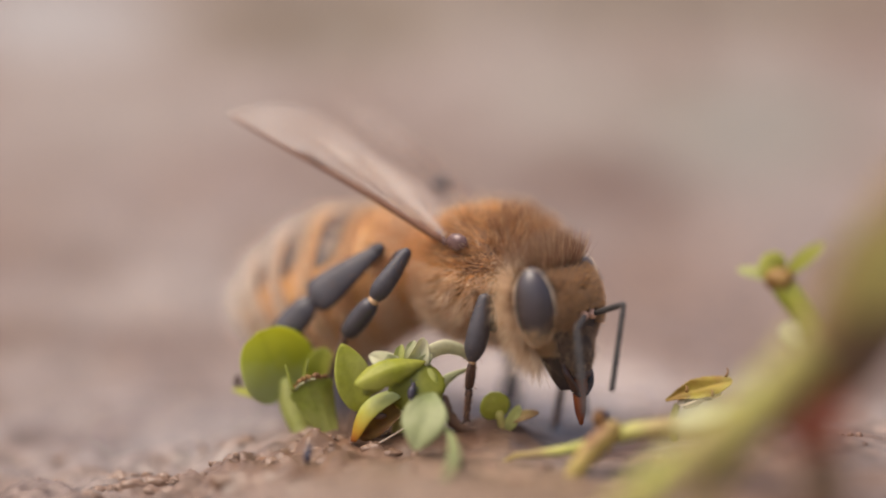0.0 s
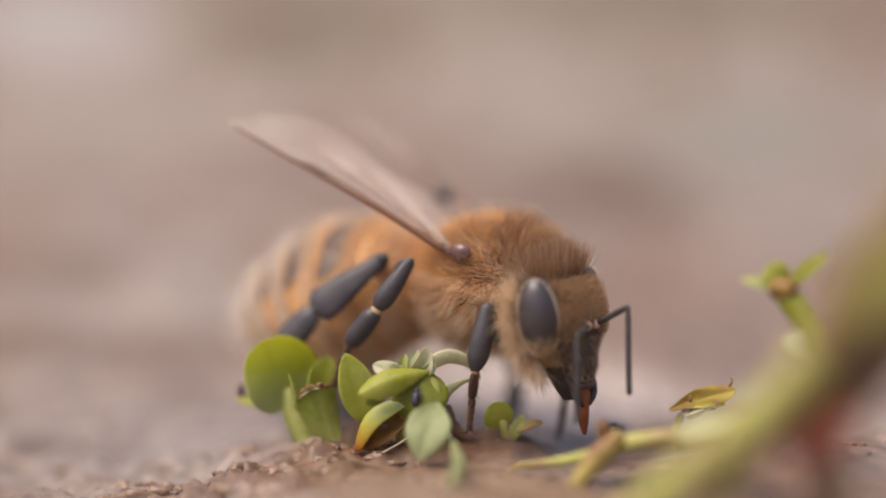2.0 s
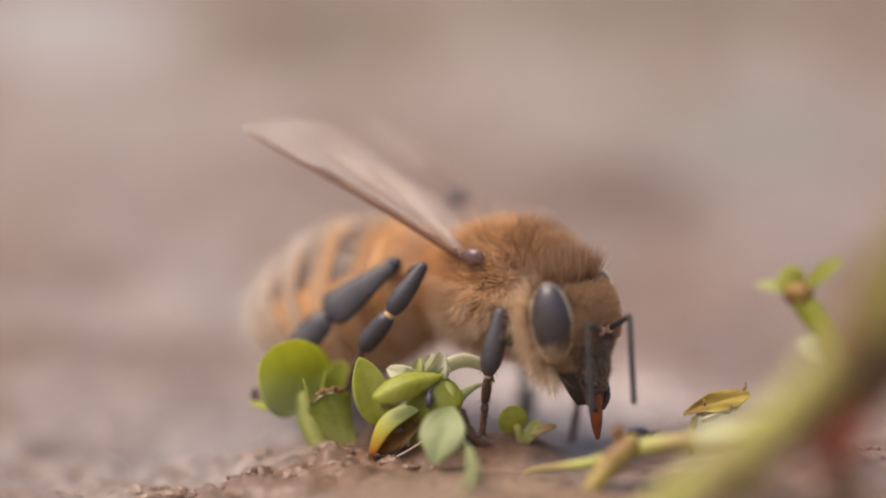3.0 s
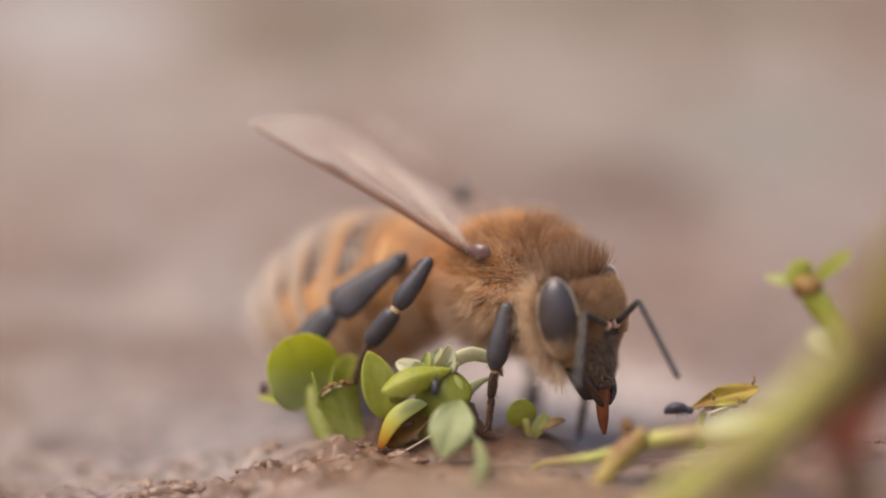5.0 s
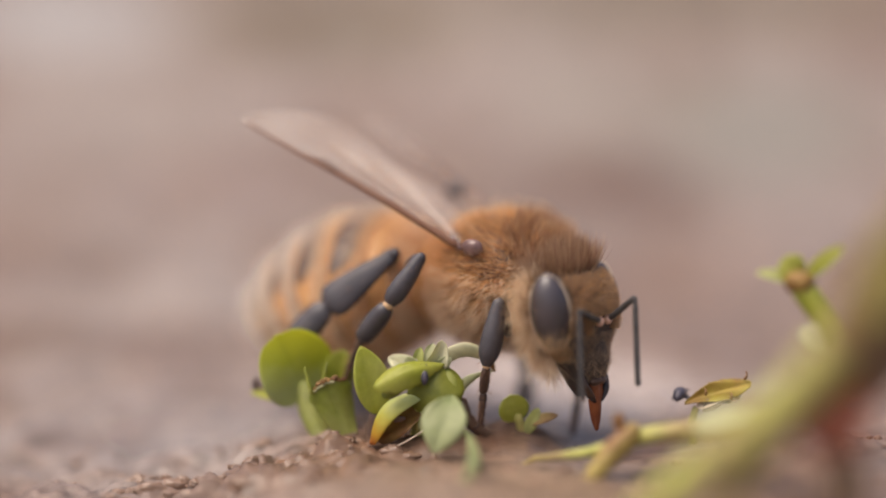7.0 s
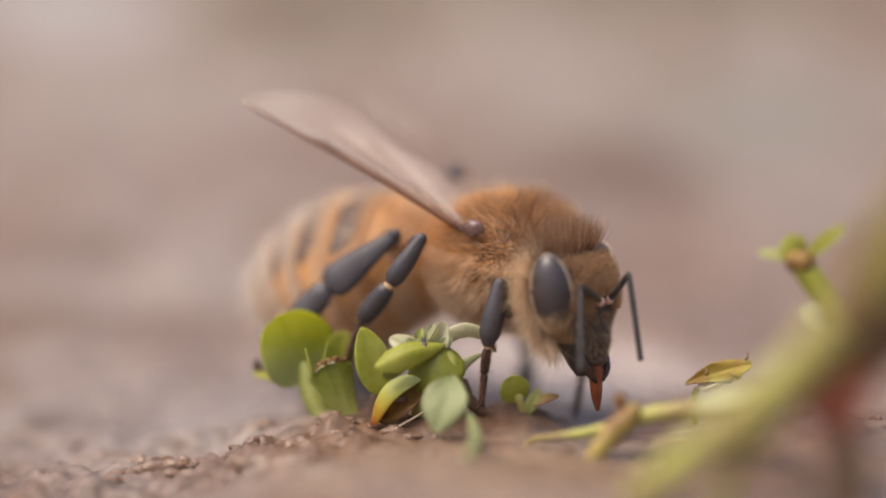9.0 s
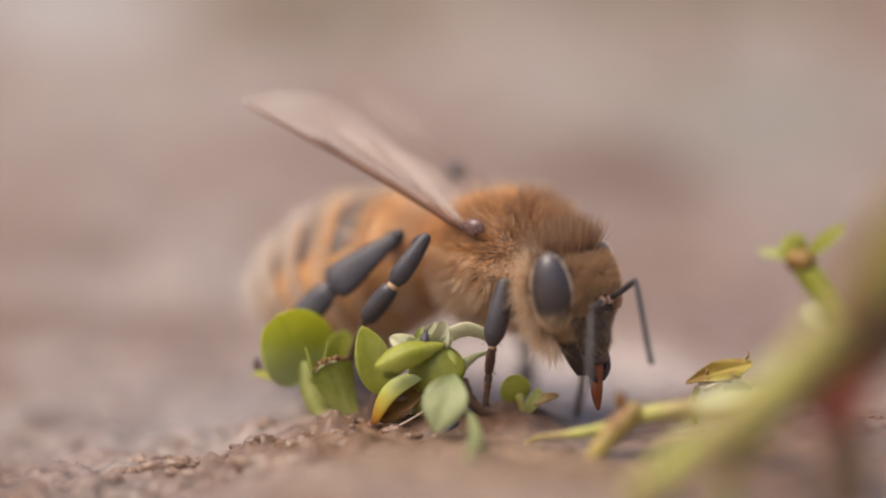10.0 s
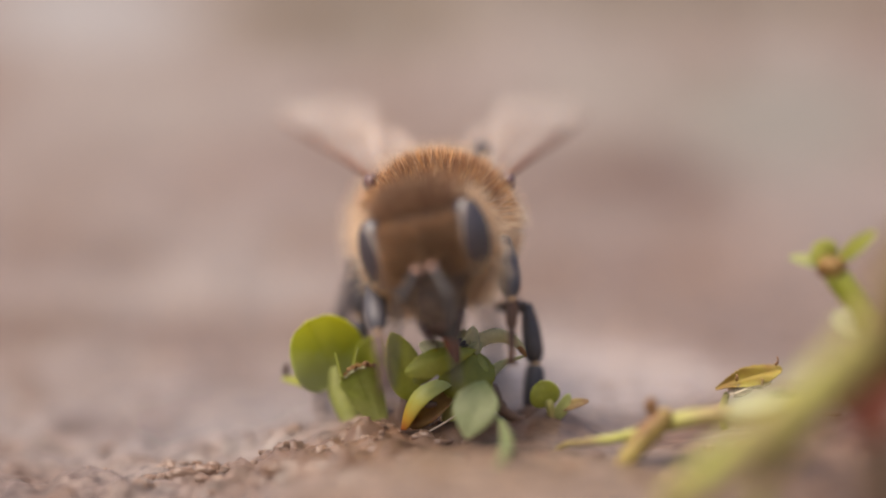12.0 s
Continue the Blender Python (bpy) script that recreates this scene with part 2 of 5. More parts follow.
def ground_material():
    """Wet silty mud: pinkish-grey and brown patches, dark damp hollows, glossy where water stands."""
    m = bpy.data.materials.new("wet_mud")
    m.use_nodes = True
    N, L = m.node_tree.nodes, m.node_tree.links
    b = N["Principled BSDF"]
    co = N.new("ShaderNodeTexCoord")

    def noise_node(scale, detail, dist=0.0):
        n = N.new("ShaderNodeTexNoise")
        n.inputs["Scale"].default_value, n.inputs["Detail"].default_value, n.inputs["Distortion"].default_value = scale, detail, dist
        L.new(co.outputs["Object"], n.inputs["Vector"])
        return n

    def ranged(sock, a, b_, c, d):
        r = N.new("ShaderNodeMapRange")
        for i, v in zip((1, 2, 3, 4), (a, b_, c, d)):
            r.inputs[i].default_value = v
        L.new(sock, r.inputs[0])
        return r.outputs[0]

    def mixed(a, b_, f, blend="MIX"):
        x = N.new("ShaderNodeMix")
        x.data_type, x.blend_type = "RGBA", blend
        for key, v in (("A", a), ("B", b_), ("Factor", f)):
            if isinstance(v, (tuple, float)):
                x.inputs[key].default_value = v if key == "Factor" else (*v, 1)
            else:
                L.new(v, x.inputs[key])
        return x.outputs["Result"]

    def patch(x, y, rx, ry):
        """A soft round mask for a stain, painted sheen or wetness, centred at x, y (millimetres)."""
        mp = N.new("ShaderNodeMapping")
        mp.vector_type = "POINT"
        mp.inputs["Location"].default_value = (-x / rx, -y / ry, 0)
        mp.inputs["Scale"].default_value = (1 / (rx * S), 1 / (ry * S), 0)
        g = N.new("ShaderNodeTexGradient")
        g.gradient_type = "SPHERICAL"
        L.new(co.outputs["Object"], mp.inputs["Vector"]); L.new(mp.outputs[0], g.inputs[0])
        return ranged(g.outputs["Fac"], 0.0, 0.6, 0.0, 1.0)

    big, mid, fine = noise_node(110, 3, 0.4), noise_node(260, 5, 0.6), noise_node(1500, 6)
    col = mixed((0.172, 0.122, 0.100), (0.225, 0.18, 0.158), ranged(big.outputs["Fac"], 0.40, 0.60, 0, 1))
    col = mixed(col, (0.13, 0.07, 0.045), ranged(mid.outputs["Fac"], 0.50, 0.68, 0, 0.75))
    # the palest tone, behind the bee's feet, paints in the water's bright sheen
    stains_and_sheen = (((0.099, 0.056, 0.041), 6.7, 27.5, 5.5, 3.4, 0.85), ((0.238, 0.205, 0.178), 5.2, 33.6, 4.5, 5, 0.8), ((0.190, 0.176, 0.150), 13, 31.5, 7, 5, 0.8),
              ((0.105, 0.078, 0.044), -6, 38.3, 10, 2.6, 0.95), ((0.108, 0.083, 0.048), 11, 40.2, 17, 2.4, 0.92), ((0.27, 0.255, 0.25), -18, 38.5, 7, 3.2, 1.0),
              ((0.119, 0.076, 0.056), -16, 14, 5, 2.0, 0.8), ((0.264, 0.221, 0.198), -10.5, 18, 9, 2.6, 0.8), ((0.165, 0.109, 0.089), -10, 28, 6, 4, 0.6),
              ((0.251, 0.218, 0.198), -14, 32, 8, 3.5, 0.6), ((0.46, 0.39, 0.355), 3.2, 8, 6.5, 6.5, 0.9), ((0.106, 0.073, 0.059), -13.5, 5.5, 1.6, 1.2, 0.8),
              ((0.165, 0.102, 0.076), 9, 20, 7, 5, 0.5), ((0.205, 0.135, 0.088), 0.5, -6, 8, 6.5, 0.9), ((0.136, 0.076, 0.047), 9, -6, 6, 6, 0.8),
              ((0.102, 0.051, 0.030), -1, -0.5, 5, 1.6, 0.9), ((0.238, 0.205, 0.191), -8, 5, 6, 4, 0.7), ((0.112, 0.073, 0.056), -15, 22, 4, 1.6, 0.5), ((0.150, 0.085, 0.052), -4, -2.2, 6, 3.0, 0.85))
    for tone, x_, y_, rx, ry, most in stains_and_sheen:
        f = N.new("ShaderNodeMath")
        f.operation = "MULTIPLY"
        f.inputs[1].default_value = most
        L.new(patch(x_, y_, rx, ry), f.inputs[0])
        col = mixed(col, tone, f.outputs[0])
    lift = ranged(fine.outputs["Fac"], 0.3, 0.7, 0.65, 1.3)
    x = N.new("ShaderNodeMix")
    x.data_type, x.blend_type = "RGBA", "MULTIPLY"
    x.inputs["Factor"].default_value = 1.0
    L.new(col, x.inputs["A"]); L.new(lift, x.inputs["B"])
    L.new(x.outputs["Result"], b.inputs["Base Color"])
    # water stands where these lie: smooth and mirror-like
    wet = patch(3.5, 6.5, 8, 8.5)
    wet2 = patch(-9, 6, 7, 6)
    mx = N.new("ShaderNodeMath")
    mx.operation = "MAXIMUM"
    L.new(wet, mx.inputs[0]); L.new(wet2, mx.inputs[1])
    keep = N.new("ShaderNodeMath")
    keep.operation = "SUBTRACT"
    keep.inputs[0].default_value = 1.0
    L.new(mx.outputs[0], keep.inputs[1])
    rgh = N.new("ShaderNodeMath")
    rgh.operation = "MULTIPLY_ADD"
    rgh.inputs[2].default_value = 0.24
    L.new(ranged(mid.outputs["Fac"], 0.42, 0.6, 0.14, 0.5), rgh.inputs[0]); L.new(keep.outputs[0], rgh.inputs[1])
    L.new(rgh.outputs[0], b.inputs["Roughness"])
    bp = N.new("ShaderNodeBump")
    bp.inputs["Distance"].default_value = 0.00016
    L.new(ranged(keep.outputs[0], 0.0, 1.0, 0.1, 0.35), bp.inputs["Strength"])
    L.new(fine.outputs["Fac"], bp.inputs["Height"]); L.new(bp.outputs["Normal"], b.inputs["Normal"])
    return m


M["ground"] = ground_material()


# ---- mesh helpers (millimetres in, metres out) ----
def vec(*a):
    return np.array(a if len(a) > 1 else a[0], float)


def unit(a):
    a = np.asarray(a, float)
    return a / max(np.linalg.norm(a), 1e-9)


def make_mesh(name, geo, mat, smooth=True):
    verts, faces = geo
    me = bpy.data.meshes.new(name)
    me.from_pydata((np.asarray(verts, float) * S).tolist(), [], [list(map(int, f)) for f in faces])
    me.validate()
    me.materials.append(mat)
    if smooth:
        me.shade_smooth()
    me.update()
    return me


def part(name, geo, mat, parent=None, label="", at=None, smooth=True):
    ob = new(name, make_mesh(name, geo, mat, smooth))
    if parent:
        ob.parent = parent
    if at is not None:
        ob.matrix_local = at
        ob.matrix_basis = at
    return tagged(ob, label)


def join(*geos):
    V, Fc, n = [], [], 0
    for v, f in geos:
        V.append(np.asarray(v, float))
        Fc += [[i + n for i in q] for q in f]
        n += len(v)
    return np.vstack(V), Fc


def moved(geo, off=(0, 0, 0), rot=None):
    v = np.asarray(geo[0], float)
    if rot is not None:
        v = v @ np.array(rot.to_3x3()).T
    return v + vec(off), geo[1]


def smooth_path(points, n):
    """Catmull-Rom points along a polyline; rows may carry a radius as a fourth number."""
    P = np.asarray(points, float)
    P = np.vstack([2 * P[0] - P[1], P, 2 * P[-1] - P[-2]])
    out = []
    for s in np.linspace(0, len(P) - 3 - 1e-6, n):
        i, u = int(s), s - int(s)
        a, b, c, d = P[i:i + 4]
        out.append(0.5 * (2 * b + (c - a) * u + (2 * a - 5 * b + 4 * c - d) * u * u + (3 * b - a - 3 * c + d) * u ** 3))
    return np.array(out)


def tube(points, sides=10, n=14, flat=1.0, up=(0, 0, 1), wobble=0.0, seed=0):
    """A closed tapered tube through points (x, y, z, radius); flat squeezes it along the second cross axis."""
    rng = np.random.default_rng(seed)
    Q = smooth_path(points, n)
    P, R = Q[:, :3], np.maximum(Q[:, 3], 1e-4)
    ts = np.gradient(P, axis=0)
    ref = unit(up)
    V, Fc = [], []
    for k in range(n):
        t = unit(ts[k])
        a = unit(np.cross(ref, t)) if np.linalg.norm(np.cross(ref, t)) > 0.05 else unit(np.cross((1, 0.2, 0), t))
        b = np.cross(t, a)
        for j in range(sides):
            w = 2 * math.pi * j / sides
            r = R[k] * (1 + wobble * rng.uniform(-1, 1))
            V.append(P[k] + r * (math.cos(w) * a + flat * math.sin(w) * b))
        if k:
            o, p = k * sides, (k - 1) * sides
            Fc += [(p + j, p + (j + 1) % sides, o + (j + 1) % sides, o + j) for j in range(sides)]
    V += [P[0] - unit(ts[0]) * R[0] * 0.6, P[-1] + unit(ts[-1]) * R[-1] * 0.6]
    c0, c1, o = len(V) - 2, len(V) - 1, (n - 1) * sides
    Fc += [(c0, (j + 1) % sides, j) for j in range(sides)] + [(c1, o + j, o + (j + 1) % sides) for j in range(sides)]
    return np.array(V), Fc


def ball(rx, ry, rz, at=(0, 0, 0), nu=20, nv=12, lump=0.0, seed=0):
    rng = np.random.default_rng(seed)
    ph = rng.uniform(0, 6.28, 6)
    V, Fc = [], []
    for i in range(1, nv):
        th = math.pi * i / nv
        for j in range(nu):
            f = 2 * math.pi * j / nu
            d = vec(math.sin(th) * math.cos(f), math.sin(th) * math.sin(f), math.cos(th))
            k = 1 + lump * (math.sin(3 * d[0] + ph[0]) * math.sin(4 * d[1] + ph[1]) + 0.6 * math.sin(7 * d[2] + ph[2]) * math.sin(6 * d[0] + ph[3]))
            V.append(d * k)
    V += [vec(0, 0, 1), vec(0, 0, -1)]
    top, bot = len(V) - 2, len(V) - 1
    for i in range(nv - 2):
        for j in range(nu):
            a, b = i * nu + j, i * nu + (j + 1) % nu
            Fc.append((a, a + nu, b + nu, b))
    o = (nv - 2) * nu
    Fc += [(top, j, (j + 1) % nu) for j in range(nu)] + [(bot, o + (j + 1) % nu, o + j) for j in range(nu)]
    return np.array(V) * vec(rx, ry, rz) + vec(at), Fc


def leaf(base, tip, face, width, bend=0.0, cup=0.0, round_=1.0, fat=0.09, nu=16, nv=10, wave=0.0, blunt=0.5, seed=0, flare=False, ragged=0.0, arc=0.0):
    """A fleshy blade from base to tip; face is the way its upper side looks, bend arches it, cup rolls its sides up."""
    rng = np.random.default_rng(seed)
    base, tip = vec(base), vec(tip)
    ln = np.linalg.norm(tip - base)
    d = unit(tip - base)
    s = unit(np.cross(face, d))
    n = np.cross(d, s)
    ph = rng.uniform(0, 6.28, 3)
    top, low = [], []
    for i in range(nu + 1):
        u = i / nu
        hw = width / 2 * (0.16 + 0.84 * u ** 0.8) * (1 - 0.25 * max(0, (u - 0.85) / 0.15) ** 2) if flare else width / 2 * max(math.sin(math.pi * u ** (0.5 / max(blunt, 0.05) * 0.5 + 0.5)), 0) ** (0.5 * round_ + 0.1) + 0.02
        hw *= 1 + ragged * rng.uniform(-1, 1)
        for j in range(nv + 1):
            v = 2 * j / nv - 1
            h = bend * math.sin(math.pi * u) * ln + cup * v * v * hw * 2 - 0.06 * hw * math.exp(-(v / 0.12) ** 2)
            h += wave * hw * math.sin(5 * u + ph[0] + 2 * v) * abs(v)
            p = base + d * (u * ln + arc * (1 - v * v) * u) + s * v * hw + n * h
            th = fat * (1 - 0.75 * v ** 4) * (0.4 + 0.6 * math.sin(math.pi * min(max(u, 0.04), 0.96)))
            top.append(p + n * th / 2)
            low.append(p - n * th / 2)
    w, off = nv + 1, (nu + 1) * (nv + 1)
    Fc = []
    for i in range(nu):
        for j in range(nv):
            a = i * w + j
            Fc += [(a, a + w, a + w + 1, a + 1), (off + a, off + a + 1, off + a + w + 1, off + a + w)]
    for i in range(nu):
        a, b = i * w, i * w + nv
        Fc += [(a, off + a, off + a + w, a + w), (b, b + w, off + b + w, off + b)]
    for j in range(nv):
        a, b = j, nu * w + j
        Fc += [(a, a + 1, off + a + 1, off + a), (b, off + b, off + b + 1, b + 1)]
    return np.array(top + low), Fc


def hairs(roots, dirs, lengths, widths, bend, seed=0):
    """Tapered, bent single hairs: a ribbon of five corners each."""
    rng = np.random.default_rng(seed)
    R, D = np.asarray(roots, float), np.asarray(dirs, float)
    n = len(R)
    D = D / np.linalg.norm(D, axis=1, keepdims=True)
    side = np.cross(D, rng.normal(size=(n, 3)))
    side /= np.linalg.norm(side, axis=1, keepdims=True)
    Ln, Wd = np.broadcast_to(lengths, n)[:, None], np.broadcast_to(widths, n)[:, None] / 2
    bend = np.broadcast_to(np.asarray(bend, float), (n, 3))
    mid = R + D * Ln * 0.55 + bend * Ln * 0.12
    end = R + D * Ln + bend * Ln * 0.5
    V = np.stack([R - side * Wd, R + side * Wd, mid - side * Wd * 0.7, mid + side * Wd * 0.7, end], 1).reshape(-1, 3)
    o = np.arange(n) * 5
    Fc = np.stack([o, o + 1, o + 3, o + 2], 1).tolist() + np.stack([o + 2, o + 3, o + 4], 1).tolist()
    return V, Fc


def aim(origin, along, up=(0, 0, 1)):
    """Pose (millimetres) whose x axis points along, z axis near up."""
    x = Vector(along).normalized()
    y = Vector(up).cross(x)
    y = y.normalized() if y.length > 1e-4 else Vector((0, 1, 0))
    z = x.cross(y)
    m = Matrix((x, y, z)).transposed().to_4x4()
    m.translation = Vector(origin) * S
    return m


# ---- the ground ----
def smoothstep(a, b, x):
    t = np.clip((x - a) / (b - a), 0, 1)
    return t * t * (3 - 2 * t)


def ground_height(x, y):
    """Height of the mud at x, y (millimetres): a low shelf under the plants that falls off to one side."""
    h = -1.25 * smoothstep(-3.5, -10, x) * smoothstep(14, 4, y) + 0.5 * smoothstep(4, 12, x) * smoothstep(12, 0, y)
    h += 0.045 * np.clip(y, 0, 12) - 0.25 * smoothstep(-2, -8, y)
    v = Vector((float(x), float(y), 0))
    near = float(smoothstep(60, 10, y))
    h += 0.30 * noise.noise(v * 0.33) + 0.16 * near * noise.noise(v * 0.9 + Vector((3, 1, 5)))
    rough = 0.55 + 0.9 * float(smoothstep(0.5, -5, x))
    ridge = 1 - abs(noise.noise(v * 1.5 + Vector((0, 8, 2)))) * 2
    h += near * rough * (0.10 * ridge * abs(noise.noise(v * 0.5 + Vector((9, 1, 0)))) * 2 + 0.05 * noise.noise(v * 2.8) + 0.012 * noise.noise(v * 6.0))
    h += 0.55 * float(np.exp(-((x - 1.9) / 1.2) ** 2 - ((y - 0.5) / 0.9) ** 2))
    h += 0.45 * float(np.exp(-((x + 1.5) / 3.2) ** 2 - ((y - 0.1) / 1.6) ** 2))
    if -14 < x < 3 and -9 < y < 4:
        h += lumps(x + 0.25 * noise.noise(v * 1.7), y + 0.25 * noise.noise(v * 1.7 + Vector((7, 7, 7)))) * float(smoothstep(2.5, -1, x))
    # crumbling broken edge of the shelf
    if -13 < x < 1 and -8 < y < 5:
        edge = float(np.exp(-((y + 1.2 - 0.12 * x) / 2.4) ** 2)) * float(smoothstep(-1.5, -4.5, x))
        h += edge * (0.42 * (noise.turbulence(v * 0.8 + Vector((4, 4, 0)), 4, True) - 0.45))
    # a rounded swell of mud in front of the plants
    h += (0.30 + 0.40 * float(smoothstep(-5.0, -1.5, x)) * float(smoothstep(4.5, 1.5, x))) * float(smoothstep(-6, -3, x)) * float(np.exp(-((y + 8.5) / 3.0) ** 2))
    far = float(smoothstep(12, 60, y))
    h += far * 0.6 * noise.noise(v * 0.12 + Vector((2, 2, 2)))
    # a muddy bank rises behind and levels off
    q = min(max(y - 8, 0.0), 30.0)
    h += 0.012 * q * q + 18 * (1 - math.exp(-0.04 * max(y - 38, 0.0)))
    return h


_lr = np.random.default_rng(12)
LUMPS = np.vstack([np.stack([_lr.uniform(-13, 1, 60), _lr.uniform(-8, 2.5, 60), _lr.uniform(0.5, 1.5, 60), _lr.uniform(0.08, 0.42, 60)], 1),
                   np.stack([_lr.uniform(-11, 0, 70), _lr.uniform(-5, 2.5, 70), _lr.uniform(0.3, 0.75, 70), _lr.uniform(0.06, 0.24, 70)], 1)])


def lumps(x, y):
    """Rounded crumbs of mud with steep sides."""
    q = ((x - LUMPS[:, 0]) / LUMPS[:, 2]) ** 2 + ((y - LUMPS[:, 1]) / (LUMPS[:, 2] * 0.8)) ** 2
    return float(np.max(LUMPS[:, 3] * np.clip(1 - q, 0, 1) ** 0.6, initial=0))


def build_ground():
    def spread(lo, hi, fine_lo, fine_hi, n_f, n_o):
        inner = np.linspace(fine_lo, fine_hi, n_f)
        a = fine_lo - np.geomspace(0.3, fine_lo - lo, n_o)[::-1]
        b = fine_hi + np.geomspace(0.3, hi - fine_hi, n_o)
        return np.concatenate([a, inner, b])
    xs = spread(-4000, 4000, -15, 15, 300, 40)
    ys = spread(-4000, 9000, -12, 24, 310, 60)
    V = [(x, y, float(ground_height(x, y))) for y in ys for x in xs]
    w = len(xs)
    Fc = [(j * w + i, j * w + i + 1, (j + 1) * w + i + 1, (j + 1) * w + i) for j in range(len(ys) - 1) for i in range(w - 1)]
    g = part("ground", (V, Fc), M["ground"])
    tagged(g, "wet pinkish-brown mud, lumpy and shining with water", "ground", kind="structure")


build_ground()


def gz(x, y):
    return float(ground_height(x, y))


def build_grit():
    """Grains and crumbs pressed into the mud near the plants."""
    rng = np.random.default_rng(4)
    geos = []
    for _ in range(260):
        x, y = rng.uniform(-13, 13), rng.uniform(-10, 9)
        r = 0.04 + 0.16 * rng.random() ** 3
        geos.append(ball(r * rng.uniform(0.8, 1.5), r * rng.uniform(0.8, 1.3), r * 0.7, (x, y, gz(x, y) + r * 0.15), 8, 6, 0.12, int(rng.integers(999))))
    tagged(part("grit", join(*geos), M["stone"]), "wet brown grains and crumbs lying in the mud", "grit", kind="stuff")


def clod(r, at, seed):
    """An irregular, half-sunk lump of mud."""
    rng = np.random.default_rng(seed)
    V, Fc = ball(1, 1, 1, (0, 0, 0), 26, 16)
    off = Vector(rng.uniform(-50, 50, 3))
    out = []
    for v in V:
        q = Vector(v)
        k = 1 + 0.42 * noise.noise(q * 1.3 + off) + 0.22 * noise.noise(q * 3.1 + off) + 0.10 * noise.noise(q * 7.0 + off)
        out.append(v * k)
    size = vec(r * rng.uniform(0.9, 1.7), r * rng.uniform(0.8, 1.2), r * rng.uniform(0.45, 0.85))
    return np.array(out) * size + vec(at), Fc


def build_clods():
    """Crumbled mud along the broken edge of the shelf in front of the plants."""
    rng = np.random.default_rng(77)
    geos = []
    for i in range(110):
        along = rng.random() ** 0.8
        x = -1.2 - 9.5 * along + rng.normal(scale=0.4)
        y = -0.6 - 1.3 * along + rng.normal(scale=1.3)
        r = 0.06 + 0.30 * rng.random() ** 2.5
        geos.append(clod(r, (x, y, gz(x, y) - 0.30 * r), i))
    tagged(part("mud_crumbs", join(*geos), M["clod"]), "wet brown crumbs of broken mud before the seedlings", "mud crumbs", kind="stuff")


build_grit()
build_clods()


# ---- plants ----
def thing(name, label, category, at=(0, 0, 0), group="", kind=""):
    e = new(name)
    e.empty_display_size = 0.001
    e.matrix_basis = Matrix.Translation(Vector(at) * S)
    return tagged(e, label, category, group, kind)


def put(name, geo, mat, parent, label=""):
    """A part given in world millimetres, set under its thing or part."""
    base = vec(parent.matrix_basis.translation) / S if parent.parent is None else vec(0, 0, 0)
    if parent.parent is not None:
        base = vec((parent.parent.matrix_basis @ parent.matrix_basis).translation) / S
    return part(name, (np.asarray(geo[0], float) - base, geo[1]), mat, parent, label)


